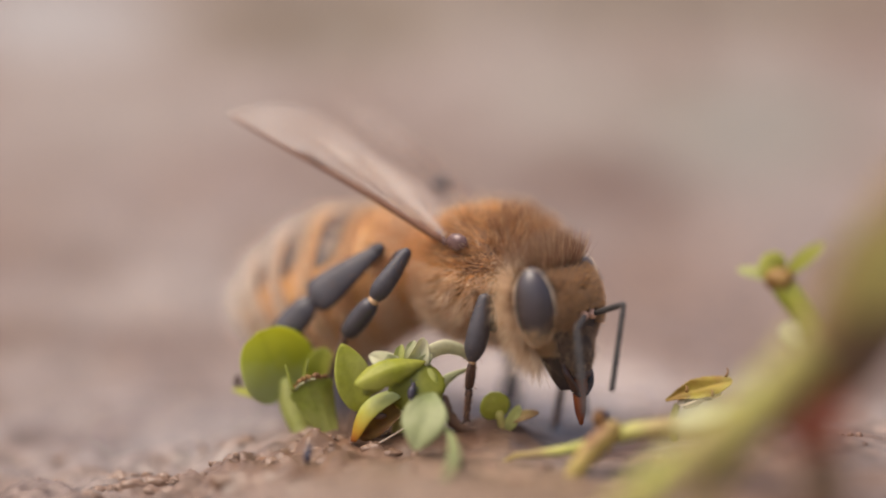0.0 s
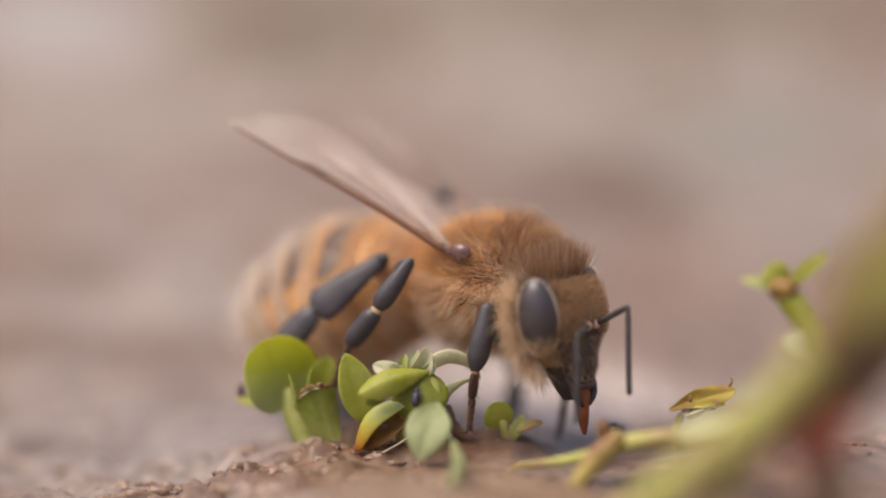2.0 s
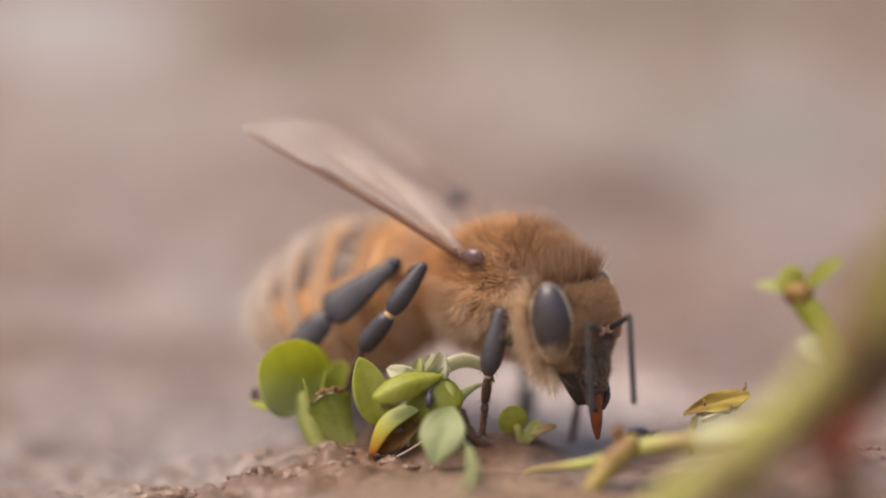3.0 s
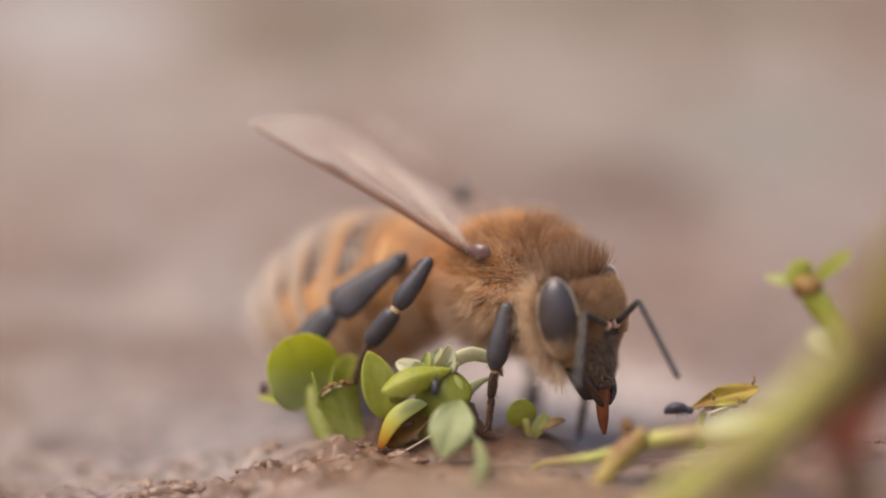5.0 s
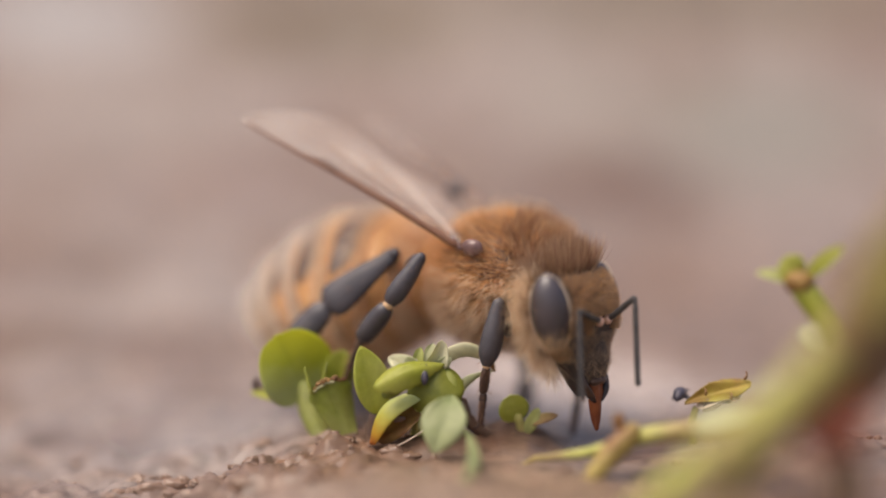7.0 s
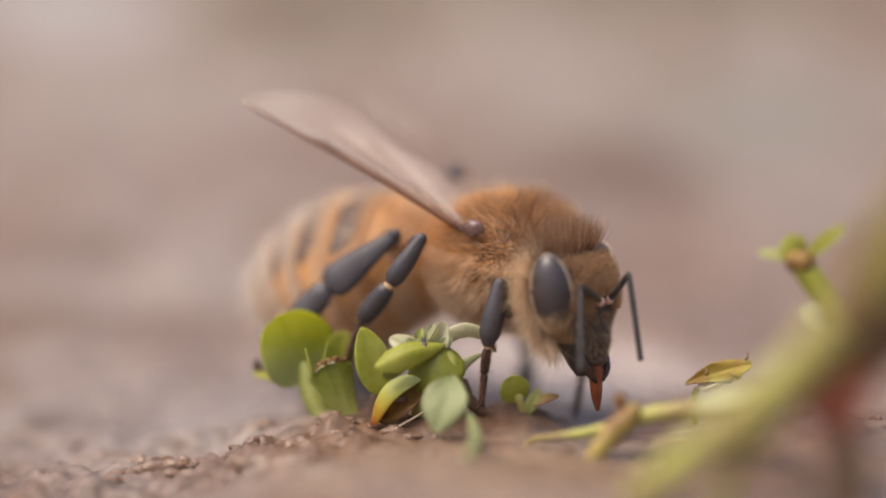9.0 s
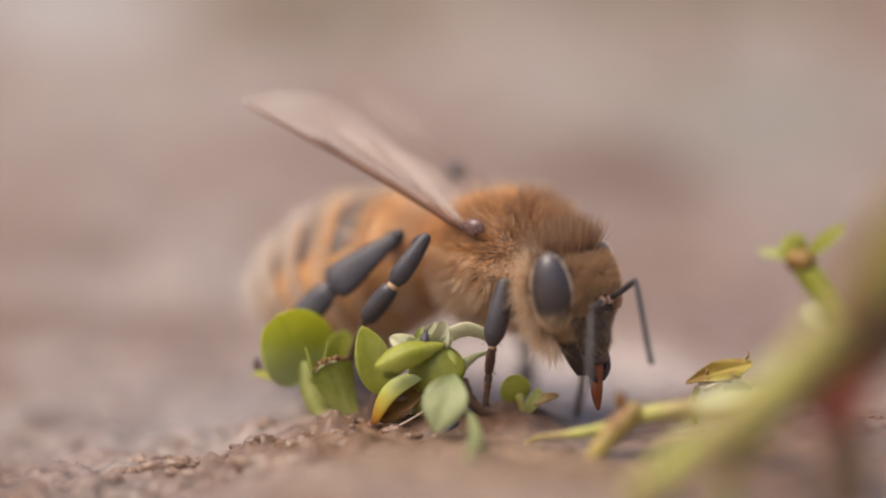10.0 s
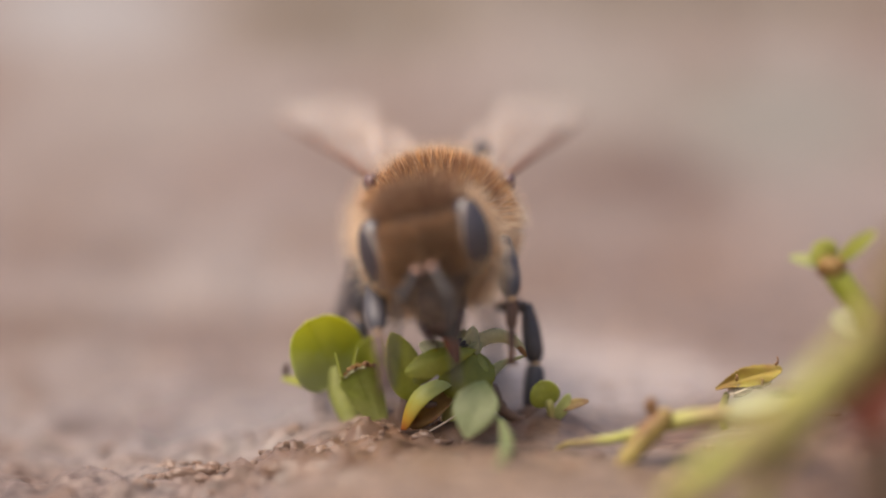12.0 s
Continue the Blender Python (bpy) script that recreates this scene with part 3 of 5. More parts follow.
def seedling_round():
    e = thing("seedling", "seedling with a big rounded green leaf and a brown-edged one", "seedling", (-4.5, 0.5, gz(-4.5, 0.5)))
    put("leaf", leaf((-4.85, 1.1, 1.45), (-5.85, 0.75, 3.5), (0.3, -1, 0.3), 2.5, 0.06, 0.10, 0.55, 0.10, blunt=0.7, nu=26, nv=18, wave=0.05, ragged=0.008), M["leaf_round"], e, "large rounded bright green leaf")
    put("leaf", leaf((-4.1, 1.4, 1.4), (-3.75, 1.2, 2.95), (0.1, -1, 0.3), 0.95, 0.05, 0.1, 0.7), M["leaf"], e)
    cup = leaf((-3.4, 0.0, 0.0), (-4.14, -0.1, 1.98), (0.15, -1, 0.1), 1.55, -0.05, -0.14, fat=0.07, wave=0.2, flare=True, nu=22, nv=18, ragged=0.04, arc=0.26)
    put("leaf", cup, M["leaf_cup"], e, "cupped leaf with a brown dried edge")
    brim, rng = cup[0][22 * 19:23 * 19], np.random.default_rng(31)
    put("leaf_edge", tube([(q[0], q[1] - 0.02, q[2] + 0.05 * rng.uniform(-1, 1), rng.uniform(0.03, 0.08)) for q in brim[:8]], 8, 30, wobble=0.6), M["rim"], e, "brown withered leaf edge")
    put("leaf_edge", tube([(q[0], q[1] - 0.02, q[2] + 0.04 * rng.uniform(-1, 1), rng.uniform(0.03, 0.075)) for q in brim[7:]], 8, 30, wobble=0.6), M["leaf_brown"], e, "brown withered leaf edge")
    put("leaf_edge", tube([(q[0], q[1] - 0.05, q[2] - 0.09, 0.035) for q in brim[5:17]], 6, 24, wobble=0.4), M["leaf_cream"], e, "cream lip of the leaf")
    put("shoot", tube([(-4.7, -0.1, 1.8, 0.11), (-4.8, -0.1, 2.2, 0.10), (-4.92, -0.1, 2.62, 0.025)], 8, 8, 0.6), M["leaf_young"], e)
    put("shoot", tube([(-4.35, 0.0, 1.9, 0.09), (-4.28, -0.05, 2.4, 0.075), (-4.2, -0.1, 2.8, 0.02)], 8, 8, 0.6), M["leaf_young"], e)
    put("leaf", leaf((-5.3, 1.2, 1.15), (-6.7, 1.3, 1.55), (0, -0.5, 1), 0.42, 0.04, 0.1, 0.8), M["leaf"], e)
    put("stem", tube([(-4.1, 0.5, -0.4, 0.34), (-4.5, 0.7, 0.5, 0.42), (-4.85, 1.0, 1.3, 0.42), (-5.0, 1.05, 1.9, 0.25)], 12, 14, 0.8, wobble=0.03), M["leaf_young"], e, "watery green stem")
    put("dead_scrap", tube([(-6.5, 1.4, 1.6, 0.05), (-6.55, 1.4, 1.75, 0.1), (-6.55, 1.4, 1.9, 0.1), (-6.5, 1.4, 2.0, 0.05)], 8, 12, wobble=0.25), M["leg_brown"], e, "small brown dead scrap")


def seedling_rosette():
    e = thing("seedling", "pale rosette seedling with curling and withered leaves", "seedling", (-1.6, -0.4, 0))
    put("leaf", leaf((-2.6, -0.2, 1.15), (-3.16, -0.3, 3.32), (0.45, -1, 0.1), 1.2, 0.04, 0.12, 1.2, 0.09, blunt=0.62, nu=22, wave=0.05), M["leaf_bright"], e, "upright oval light green leaf")
    # bright leaf pointing one way and the olive one falling the other, like a tent
    put("leaf", leaf((-0.55, -0.75, 2.86), (-2.72, -1.6, 2.28), (-0.1, -0.7, 0.7), 0.85, 0.16, -0.38, 1.0, 0.06, blunt=0.34, ragged=0.05, wave=0.22, nu=24, nv=14, seed=4), M["leaf"], e, "bright yellow-green leaf")
    put("leaf", leaf((-1.05, -0.72, 2.92), (-0.62, -1.3, 1.32), (0.0, -1, 0.1), 1.75, 0.10, -0.28, 0.95, 0.06, blunt=0.5, ragged=0.04, wave=0.16, nu=24, nv=14, seed=8), M["leaf_olive"], e, "olive green leaf folded over")
    put("leaf", leaf((-1.15, -0.35, 2.45), (-2.3, -0.25, 2.95), (-0.2, -0.9, 0.4), 0.62, 0.08, 0.14, 0.9, 0.05, wave=0.25, blunt=0.6, seed=1), M["leaf_cream"], e)
    put("leaf", leaf((-0.98, -0.4, 2.5), (-0.62, -0.5, 3.56), (0.35, -1, 0.2), 0.58, 0.12, 0.25, 0.5, 0.05, wave=0.45, blunt=0.85, seed=2, ragged=0.05), M["leaf_cream"], e)
    put("leaf", leaf((-1.2, -0.35, 2.4), (-1.28, -0.35, 3.3), (-0.5, -1, 0.2), 0.42, 0.12, 0.3, 0.7, 0.05, wave=0.5, blunt=0.75, seed=3, ragged=0.05), M["leaf_young"], e)
    put("leaf", leaf((-0.95, -0.3, 2.4), (-0.9, -0.3, 3.42), (-0.1, -1, 0.2), 0.55, 0.1, 0.2, 0.6, 0.05, wave=0.45, blunt=0.8, seed=4, ragged=0.05), M["leaf_pale"], e)
    put("leaf", leaf((-1.25, -0.45, 2.4), (-1.72, -0.6, 3.05), (-0.3, -1, 0.3), 0.45, 0.05, 0.2, 0.9, 0.05, wave=0.2, seed=5), M["leaf_pale"], e)
    put("leaf", leaf((-0.95, -0.5, 2.5), (-0.35, -0.55, 3.05), (0.3, -1, 0.3), 0.4, 0.05, 0.2, 0.9, 0.05, wave=0.2, seed=6), M["leaf_pale"], e)
    put("leaf", tube([(-0.85, -0.5, 2.4, 0.14), (-0.65, -0.45, 2.85, 0.2), (-0.3, -0.4, 3.12, 0.25), (0.15, -0.3, 3.22, 0.26), (0.6, -0.25, 3.07, 0.19), (0.88, -0.2, 2.8, 0.12), (1.0, -0.2, 2.6, 0.05)], 12, 24, 0.35, up=(0, 1, 0.35), wobble=0.05), M["leaf_cream"], e, "pale curled leaf arching over")
    put("leaf_edge", tube([(0.8, -0.22, 2.86, 0.07), (0.92, -0.22, 2.72, 0.085), (1.04, -0.22, 2.52, 0.03)], 7, 8, wobble=0.3), M["leaf_brown"], e, "browned leaf tip")
    put("leaf", tube([(-0.3, -0.4, 1.6, 0.06), (-0.12, -0.4, 1.95, 0.17), (0.1, -0.35, 2.2, 0.16), (0.45, -0.3, 2.4, 0.09), (0.85, -0.25, 2.52, 0.06), (1.02, -0.2, 2.56, 0.03)], 10, 18, 0.4, up=(0, 1, 0.2), wobble=0.12), M["leaf_pale"], e)
    put("leaf", leaf((-0.27, -1.9, 2.1), (-0.86, -2.9, 0.5), (-0.15, -1, 0.1), 1.35, 0.08, 0.10, 1.5, 0.05, blunt=0.5, wave=0.16, nu=20, ragged=0.02), M["leaf_droop"], e, "drooping whitish-green leaf")
    put("leaf", leaf((-1.5, -1.05, 2.62), (-2.45, -1.5, 1.95), (-0.3, -1, 0.3), 0.5, 0.12, -0.2, 0.9, 0.05, wave=0.3, seed=21), M["leaf_olive"], e)
    put("leaf", leaf((-0.8, -0.6, 2.8), (-0.05, -0.9, 1.6), (0.5, -1, 0.1), 0.55, 0.15, -0.25, 0.9, 0.05, wave=0.3, seed=23), M["leaf_cup"], e)
    # hooded leaf that yellows towards its tip, brown inside
    put("leaf", leaf((-1.2, -0.75, 2.0), (-2.85, -0.85, 0.35), (-0.75, -0.35, 0.75), 0.95, 0.22, -0.25, 0.75, 0.09, nu=22, nv=14, blunt=0.55), M["leaf_orange"], e, "hooded leaf turning yellow and orange")
    put("leaf", leaf((-1.2, -0.55, 1.6), (-2.7, -0.6, 0.4), (-0.2, -0.9, 0.3), 0.95, 0.08, 0.1, 0.75, 0.06, wave=0.3, seed=7), M["leaf_brown"], e, "brown rotten leaf under the hood")
    put("scrap", ball(0.2, 0.06, 0.12, (-1.95, -1.02, 1.18), 10, 6, 0.2), M["root"], e, "dark rotten hole")
    put("thread", tube([(-2.75, -1.1, 0.05, 0.05), (-2.2, -1.15, 0.25, 0.035), (-1.5, -1.1, 0.62, 0.03), (-1.0, -1.0, 0.95, 0.02)], 6, 12), M["rim_pale"], e, "thin whitish rootlet")
    put("stem", tube([(-1.4, -0.3, -0.4, 0.3), (-1.3, -0.3, 0.8, 0.3), (-1.2, -0.5, 2.0, 0.38), (-1.1, -0.5, 2.5, 0.3)], 10, 10), M["stem"], e)
    put("stalk", tube([(0.1, -1.6, 0.9, 0.07), (0.25, -3.4, 1.0, 0.12), (0.33, -4.8, 0.72, 0.17), (0.16, -5.1, 0.3, 0.17), (-0.2, -5.3, -0.1, 0.13), (-0.35, -5.4, -0.5, 0.08)], 10, 20, wobble=0.08), M["leaf_droop"], e, "pale bent leaf stalk")
    put("root", tube([(-2.6, 0.2, 1.6, 0.12), (-2.75, 0.1, 0.8, 0.2), (-2.9, 0.1, -0.3, 0.25)], 8, 10, wobble=0.1), M["root"], e, "dark wet root")
    put("root", tube([(-0.3, -0.45, 1.85, 0.1), (0.0, -0.4, 1.5, 0.2), (0.15, -0.3, 1.1, 0.22), (0.5, -0.2, 0.7, 0.15), (0.9, -0.1, 0.5, 0.14), (1.3, 0.0, 0.4, 0.12), (1.7, 0.1, 0.3, 0.1)], 8, 22, wobble=0.25), M["root"], e, "dark wet root")


def seedling_disc():
    e = thing("seedling", "tiny seedling with one round leaf and a pointed shoot", "seedling", (1.9, 0, gz(1.9, 0)))
    put("leaf", leaf((1.7, 0.0, 0.9), (1.5, -0.25, 1.78), (0.1, -1, 0.3), 0.95, 0.05, 0.06, 0.7, 0.1, blunt=0.6), M["leaf_bright"], e, "round green leaf")
    put("leaf", leaf((2.0, -0.1, 0.8), (3.0, -0.3, 1.15), (0, -1, 0.6), 0.3, 0.1, 0.1, 1.0), M["stem_olive"], e, "brownish pointed shoot")
    put("leaf", leaf((2.0, -0.1, 0.5), (2.4, -0.2, 1.35), (0, -1, 0.3), 0.36, 0.1, 0.1, 0.9), M["leaf_young"], e)
    put("stem", tube([(1.9, 0.1, -0.3, 0.18), (1.9, 0.0, 0.5, 0.16), (1.75, -0.1, 1.1, 0.14)], 8, 8), M["stem"], e)


def creeping_plant():
    e = thing("creeping_plant", "creeping yellow-green stem with a small budding sprig", "plant", (6, -2, gz(6, -2)))
    put("stem", tube([(1.5, -2.3, -0.4, 0.06), (2.07, -2.6, 0.22, 0.08), (2.66, -3.0, 0.42, 0.11), (3.67, -3.2, 0.6, 0.15), (4.68, -3.4, 0.9, 0.2), (5.51, -3.6, 1.22, 0.27), (6.97, -4.2, 1.56, 0.3), (8.26, -6, 2.2, 0.34), (8.84, -9, 3.2, 0.38), (9.2, -12, 4.6, 0.4)], 12, 48, wobble=0.07), M["stem"], e, "yellow-green creeping stem")
    put("branch", tube([(4.5, -10.5, 0.3, 0.42), (6.03, -11, 1.66, 0.5), (7.78, -11.5, 3.09, 0.6), (9.19, -12, 4.64, 0.66), (9.75, -12.25, 5.45, 0.66)], 14, 34, wobble=0.05), M["stem"], e, "thick yellow-green stem")
    put("branch", tube([(9.55, -12.15, 5.15, 0.6), (10.27, -12.5, 6.2, 0.72), (11.1, -13, 7.9, 0.85), (12.2, -13.5, 9.6, 0.8), (13.2, -14, 11.0, 0.6)], 14, 24, wobble=0.07), M["stem_dull"], e, "dull olive upper stem")
    put("branch", tube([(13.0, -11.5, 9.4, 0.9), (11.9, -11.5, 7.4, 1.2), (11.2, -11.5, 5.9, 1.2), (10.7, -11.5, 4.7, 0.9), (10.1, -11.5, 3.3, 0.45), (10.2, -11.5, 1.4, 0.5), (10.3, -11.5, -0.6, 0.5)], 12, 24, wobble=0.06), M["stem_brown"], e, "brown woody branch")
    put("branch", tube([(6.5, -11, -0.6, 0.25), (7.38, -11.2, 1.5, 0.27), (8.25, -11.4, 2.7, 0.3), (9.1, -11.8, 4.1, 0.25)], 9, 16, wobble=0.05), M["stem"], e)
    put("leaf", leaf((10.5, -13.6, 6.4), (12.6, -14.2, 9.5), (-0.5, -1, 0.3), 2.0, 0.06, 0.1, 0.7, 0.15), M["leaf_khaki"], e, "large olive leaf")
    put("leaf", leaf((6.63, -6, 2.0), (8.28, -6.5, 2.55), (-0.1, -0.8, 0.7), 0.6, 0.05, 0.1, 0.8, 0.1), M["leaf_pale"], e, "whitish leaf along the stem")
    put("stub", tube([(5.15, -3.7, 1.5, 0.2), (4.95, -3.7, 1.25, 0.33), (4.48, -3.9, 0.8, 0.34), (3.98, -4.1, 0.25, 0.28), (3.62, -4.3, -0.2, 0.17)], 12, 20, wobble=0.12), M["stem_olive"], e, "cut brownish-yellow side shoot")
    put("stub_end", ball(0.16, 0.14, 0.26, (4.66, -3.7, 1.68), 10, 7, 0.25), M["leaf_brown"], e, "brown scrap on the side shoot")
    put("stub_end", ball(0.2, 0.2, 0.22, (3.72, -4.3, -0.1), 10, 7, 0.15), M["root"], e, "dark rotting end")
    put("leaf", leaf((10.3, -11.9, 4.6), (9.3, -12.2, 2.6), (-0.5, -1, 0.4), 2.4, 0.12, 0.15, 0.8, wave=0.15), M["leaf_red"], e, "red withered leaf")
    put("sprig", tube([(11.60, -4.92, 2.90, 0.3), (11.22, -3.94, 3.88, 0.36), (10.72, -3.34, 4.77, 0.36), (10.23, -3.05, 5.47, 0.38), (10.00, -2.96, 5.77, 0.3)], 10, 14), M["leaf"], e)
    put("leaf", leaf((10.04, -2.96, 5.77), (8.78, -2.96, 6.04), (0.00, -1.80, 1.15), 0.34, 0.05, 0.1, 0.9), M["leaf_young"], e)
    put("leaf", leaf((10.08, -2.85, 5.86), (9.56, -2.85, 6.45), (0.30, -2.20, 0.45), 0.85, 0.06, 0.1, 0.7, 0.14), M["leaf"], e)
    put("leaf", leaf((10.23, -2.96, 5.86), (11.27, -3.45, 6.90), (-0.3, -1, 0.4), 0.42, 0.05, 0.1, 0.9), M["leaf"], e)
    put("bud", ball(0.42, 0.4, 0.34, (10.06, -3.07, 5.78), 14, 9, 0.2), M["leaf_brown"], e, "brownish flower bud")
    put("leaf", leaf((11.02, -3.64, 3.83), (10.00, -3.55, 4.44), (-0.2, -1, 0.6), 0.75, 0.06, 0.1, 0.8), M["leaf_cream"], e, "small whitish leaf")


def dry_leaf():
    e = thing("dry_leaf", "curled yellow-brown dry leaf lying on the mud", "leaf", (8, -0.2, gz(8, -0.2)))
    put("blade", leaf((6.95, -0.3, 1.5), (8.92, -0.3, 2.12), (-0.3, -0.65, 0.7), 0.85, 0.04, 0.16, fat=0.04, wave=0.7, nu=30, nv=16, flare=True, ragged=0.06, arc=0.10), M["leaf_dry"], e)
    put("blade", leaf((7.3, -0.35, 1.42), (8.7, -0.25, 1.72), (0.1, -0.5, 0.8), 0.45, -0.02, 0.3, 0.7, 0.05, wave=0.6, seed=3, nu=20, nv=12), M["rim_pale"], e, "whitish withered underside")
    put("blade", leaf((7.5, -0.5, 1.3), (8.4, -0.4, 1.55), (0.1, -0.3, 0.9), 0.4, 0.1, 0.3, 0.8, 0.05, wave=0.6, seed=5), M["root"], e, "dark rotten scrap")
    put("stalk", tube([(7.3, 0, 0.1, 0.12), (7.2, -0.2, 0.8, 0.14), (7.3, -0.3, 1.4, 0.1)], 7, 8), M["stem"], e)
    for k, (x, z) in enumerate(((7.55, 1.86), (8.35, 1.72))):
        put("dark_speck", tube([(x, -0.62, z, 0.05), (x + 0.03, -0.64, z + 0.10, 0.06), (x - 0.02, -0.62, z + 0.2, 0.02)], 6, 6, wobble=0.2), M["leaf_brown"], e, "small brown rotten spot")
    put("tip", tube([(8.8, -0.3, 2.28, 0.05), (8.88, -0.3, 2.42, 0.04), (8.84, -0.3, 2.55, 0.02)], 6, 6), M["rim"], e)


seedling_round()
seedling_rosette()
seedling_disc()
creeping_plant()
dry_leaf()


# ---- the honeybee ----
# bee space: x forward, y to its left, z up, origin on the ground below the thorax
THORAX = (0, 0, 4.5)
WAIST = (-2.2, 0, 4.3)


def tufts(points, amount, scale=2.2):
    """A slow random lean that draws neighbouring hairs into tufts."""
    return amount * np.array([noise.noise_vector(Vector(p) * scale) + 0.5 * noise.noise_vector(Vector(p) * scale * 2.6) for p in points])


def fur_on_ball(centre, rad, n, length, width, lean, keep, seed):
    rng = np.random.default_rng(seed)
    d = rng.normal(size=(n * 2, 3))
    d /= np.linalg.norm(d, axis=1, keepdims=True)
    d = d[keep(d)][:n]
    r = d * vec(rad) * 0.97 + vec(centre)
    nrm = d / vec(rad)
    nrm /= np.linalg.norm(nrm, axis=1, keepdims=True)
    way = nrm + vec(lean) + rng.normal(scale=0.12, size=nrm.shape) + tufts(r, 0.5)
    ln = length * rng.uniform(0.55, 1.15, len(d))
    return hairs(r, way, ln, width * rng.uniform(0.7, 1.2, len(d)), vec(lean) + np.zeros_like(r), seed)


def curl(geo, k=0.09):
    """Bends what lies along -x downwards into an arc of curvature k (per millimetre)."""
    V = np.asarray(geo[0], float)
    s_ = np.maximum(-V[:, 0], 0)
    a, rest = k * s_, np.maximum(V[:, 0], 0)
    x = -np.sin(a) / k - V[:, 2] * np.sin(a) + rest
    z = -(1 - np.cos(a)) / k + V[:, 2] * np.cos(a)
    return np.stack([x, V[:, 1], z], 1), geo[1]


def build_wing(parent, side):
    """Forewing and coupled hindwing; x runs from root to tip, y from the front edge backwards."""
    def outline(u):
        return 2.95 * math.sin(math.pi * min(u, 1) ** 1.02 * 0.5) ** 0.9 * math.sqrt(max(0.0, 1 - max(0, (u - 0.6) / 0.4) ** 2.6)) + 0.02
    nu, nv, L_ = 30, 12, 8.15

    def on(u, v):
        c = outline(u) * 0.98 + 0.12
        bow = -0.12 * math.sin(math.pi * u ** 1.3) + 0.30 * max(0.0, u - 0.8) ** 1.2
        return (u * L_ - 0.10 * v * c, (v * c + bow) * side, 0.12 * math.sin(8 * v + 3 * u) * v + 0.18 * math.sin(math.pi * u))

    def sheet(at, nu, nv):
        V = np.array([at(i / nu, j / nv) for i in range(nu + 1) for j in range(nv + 1)])
        Fc = [(a, a + 1, a + nv + 2, a + nv + 1) for i in range(nu) for a in range(i * (nv + 1), i * (nv + 1) + nv)]
        thick, n = np.array([0, 0, 0.006]), len(V)
        return np.vstack([V + thick, V - thick]), Fc + [[q + n for q in reversed(f)] for f in Fc]
    w = part("wing", sheet(on, nu, nv), M["wing"], parent, "clear brownish wing held up and back")

    def behind(u, v):
        """The smaller hind wing, hooked on below the rear edge of the front one."""
        c = 1.5 * math.sin(math.pi * min(1, u ** 0.75 * 0.93 + 0.05)) ** 0.75 + 0.05
        return (u * 5.9 - 0.3, (0.25 + 0.55 * outline(u * 0.62) * 0.8 + v * c) * side, -0.10 - 0.15 * v + 0.1 * math.sin(6 * u + 5 * v))
    part("hind_wing", sheet(behind, 20, 8), M["wing"], w, "smaller clear hind wing")

    def vein(pts, r0, r1, at=on):
        rows = [(*at(u, v), r0 + (r1 - r0) * k / (len(pts) - 1)) for k, (u, v) in enumerate(pts)]
        return tube(rows, 6, 22, up=(0.1, 0.2, 1))
    part("vein", vein([(0, 0), (0.25, 0.0), (0.5, 0.0), (0.75, 0.0), (0.97, 0.05)], 0.05, 0.02, behind), M["vein"], w)
    part("vein", vein([(0.02, 0.4), (0.25, 0.35), (0.5, 0.4), (0.75, 0.5)], 0.025, 0.012, behind), M["vein"], w)
    part("wing_spot", tube([(*on(0.52, 0.0), 0.06), (*on(0.55, 0.03), 0.15), (*on(0.60, 0.04), 0.17), (*on(0.65, 0.03), 0.13), (*on(0.69, 0.0), 0.05)], 10, 14, 0.5), M["stigma"], w, "dark spot on the wing's front edge")
    if side > 0:
        # added dark blob on the far hind wing, not a known part
        part("speck", ball(0.30, 0.29, 0.27, behind(0.38, 0.5), 12, 8, 0.25, 8), M["leg"], w, "dark round speck on the far wing")
    part("wing_root", join(ball(0.2, 0.16, 0.12, (-0.05, 0.05 * side, 0), 12, 8, 0.2, 3), ball(0.12, 0.14, 0.1, (0.22, 0.3 * side, -0.02), 10, 7, 0.2, 4)), M["scale"], w, "hard brown wing joint")
    part("front_vein", vein([(0, 0), (0.2, 0.0), (0.45, 0.0), (0.7, 0.0), (0.97, 0.05)], 0.125, 0.04), M["vein"], w, "thick brown front vein")
    part("vein", vein([(0.0, 0.05), (0.2, 0.10), (0.4, 0.12), (0.6, 0.07), (0.68, 0.03)], 0.05, 0.025), M["vein"], w)
    part("vein", vein([(0.02, 0.3), (0.2, 0.30), (0.42, 0.36), (0.6, 0.42), (0.74, 0.5)], 0.032, 0.014), M["vein"], w)
    part("vein", vein([(0.02, 0.6), (0.2, 0.58), (0.4, 0.62), (0.56, 0.75)], 0.028, 0.012), M["vein"], w)
    part("vein", vein([(0.38, 0.12), (0.41, 0.22), (0.43, 0.36), (0.46, 0.5), (0.5, 0.68)], 0.016, 0.012), M["vein"], w)
    part("vein", vein([(0.66, 0.05), (0.62, 0.2), (0.66, 0.3), (0.78, 0.35)], 0.016, 0.01), M["vein"], w)
    part("vein", vein([(0.56, 0.08), (0.57, 0.25), (0.6, 0.42)], 0.016, 0.012), M["vein"], w)
    return w


SEGMENTS = {"fore": (1.3, 2.0, 1.9), "mid": (1.3, 1.8, 3.0), "hind": (1.5, 2.8, 3.6)}   # thigh, shin, foot
HIPS = {"fore": (1.3, 0.2, -0.7), "mid": (-0.3, 0.1, -0.5), "hind": (-1.9, 0.1, -0.2)}
LEGS = {}


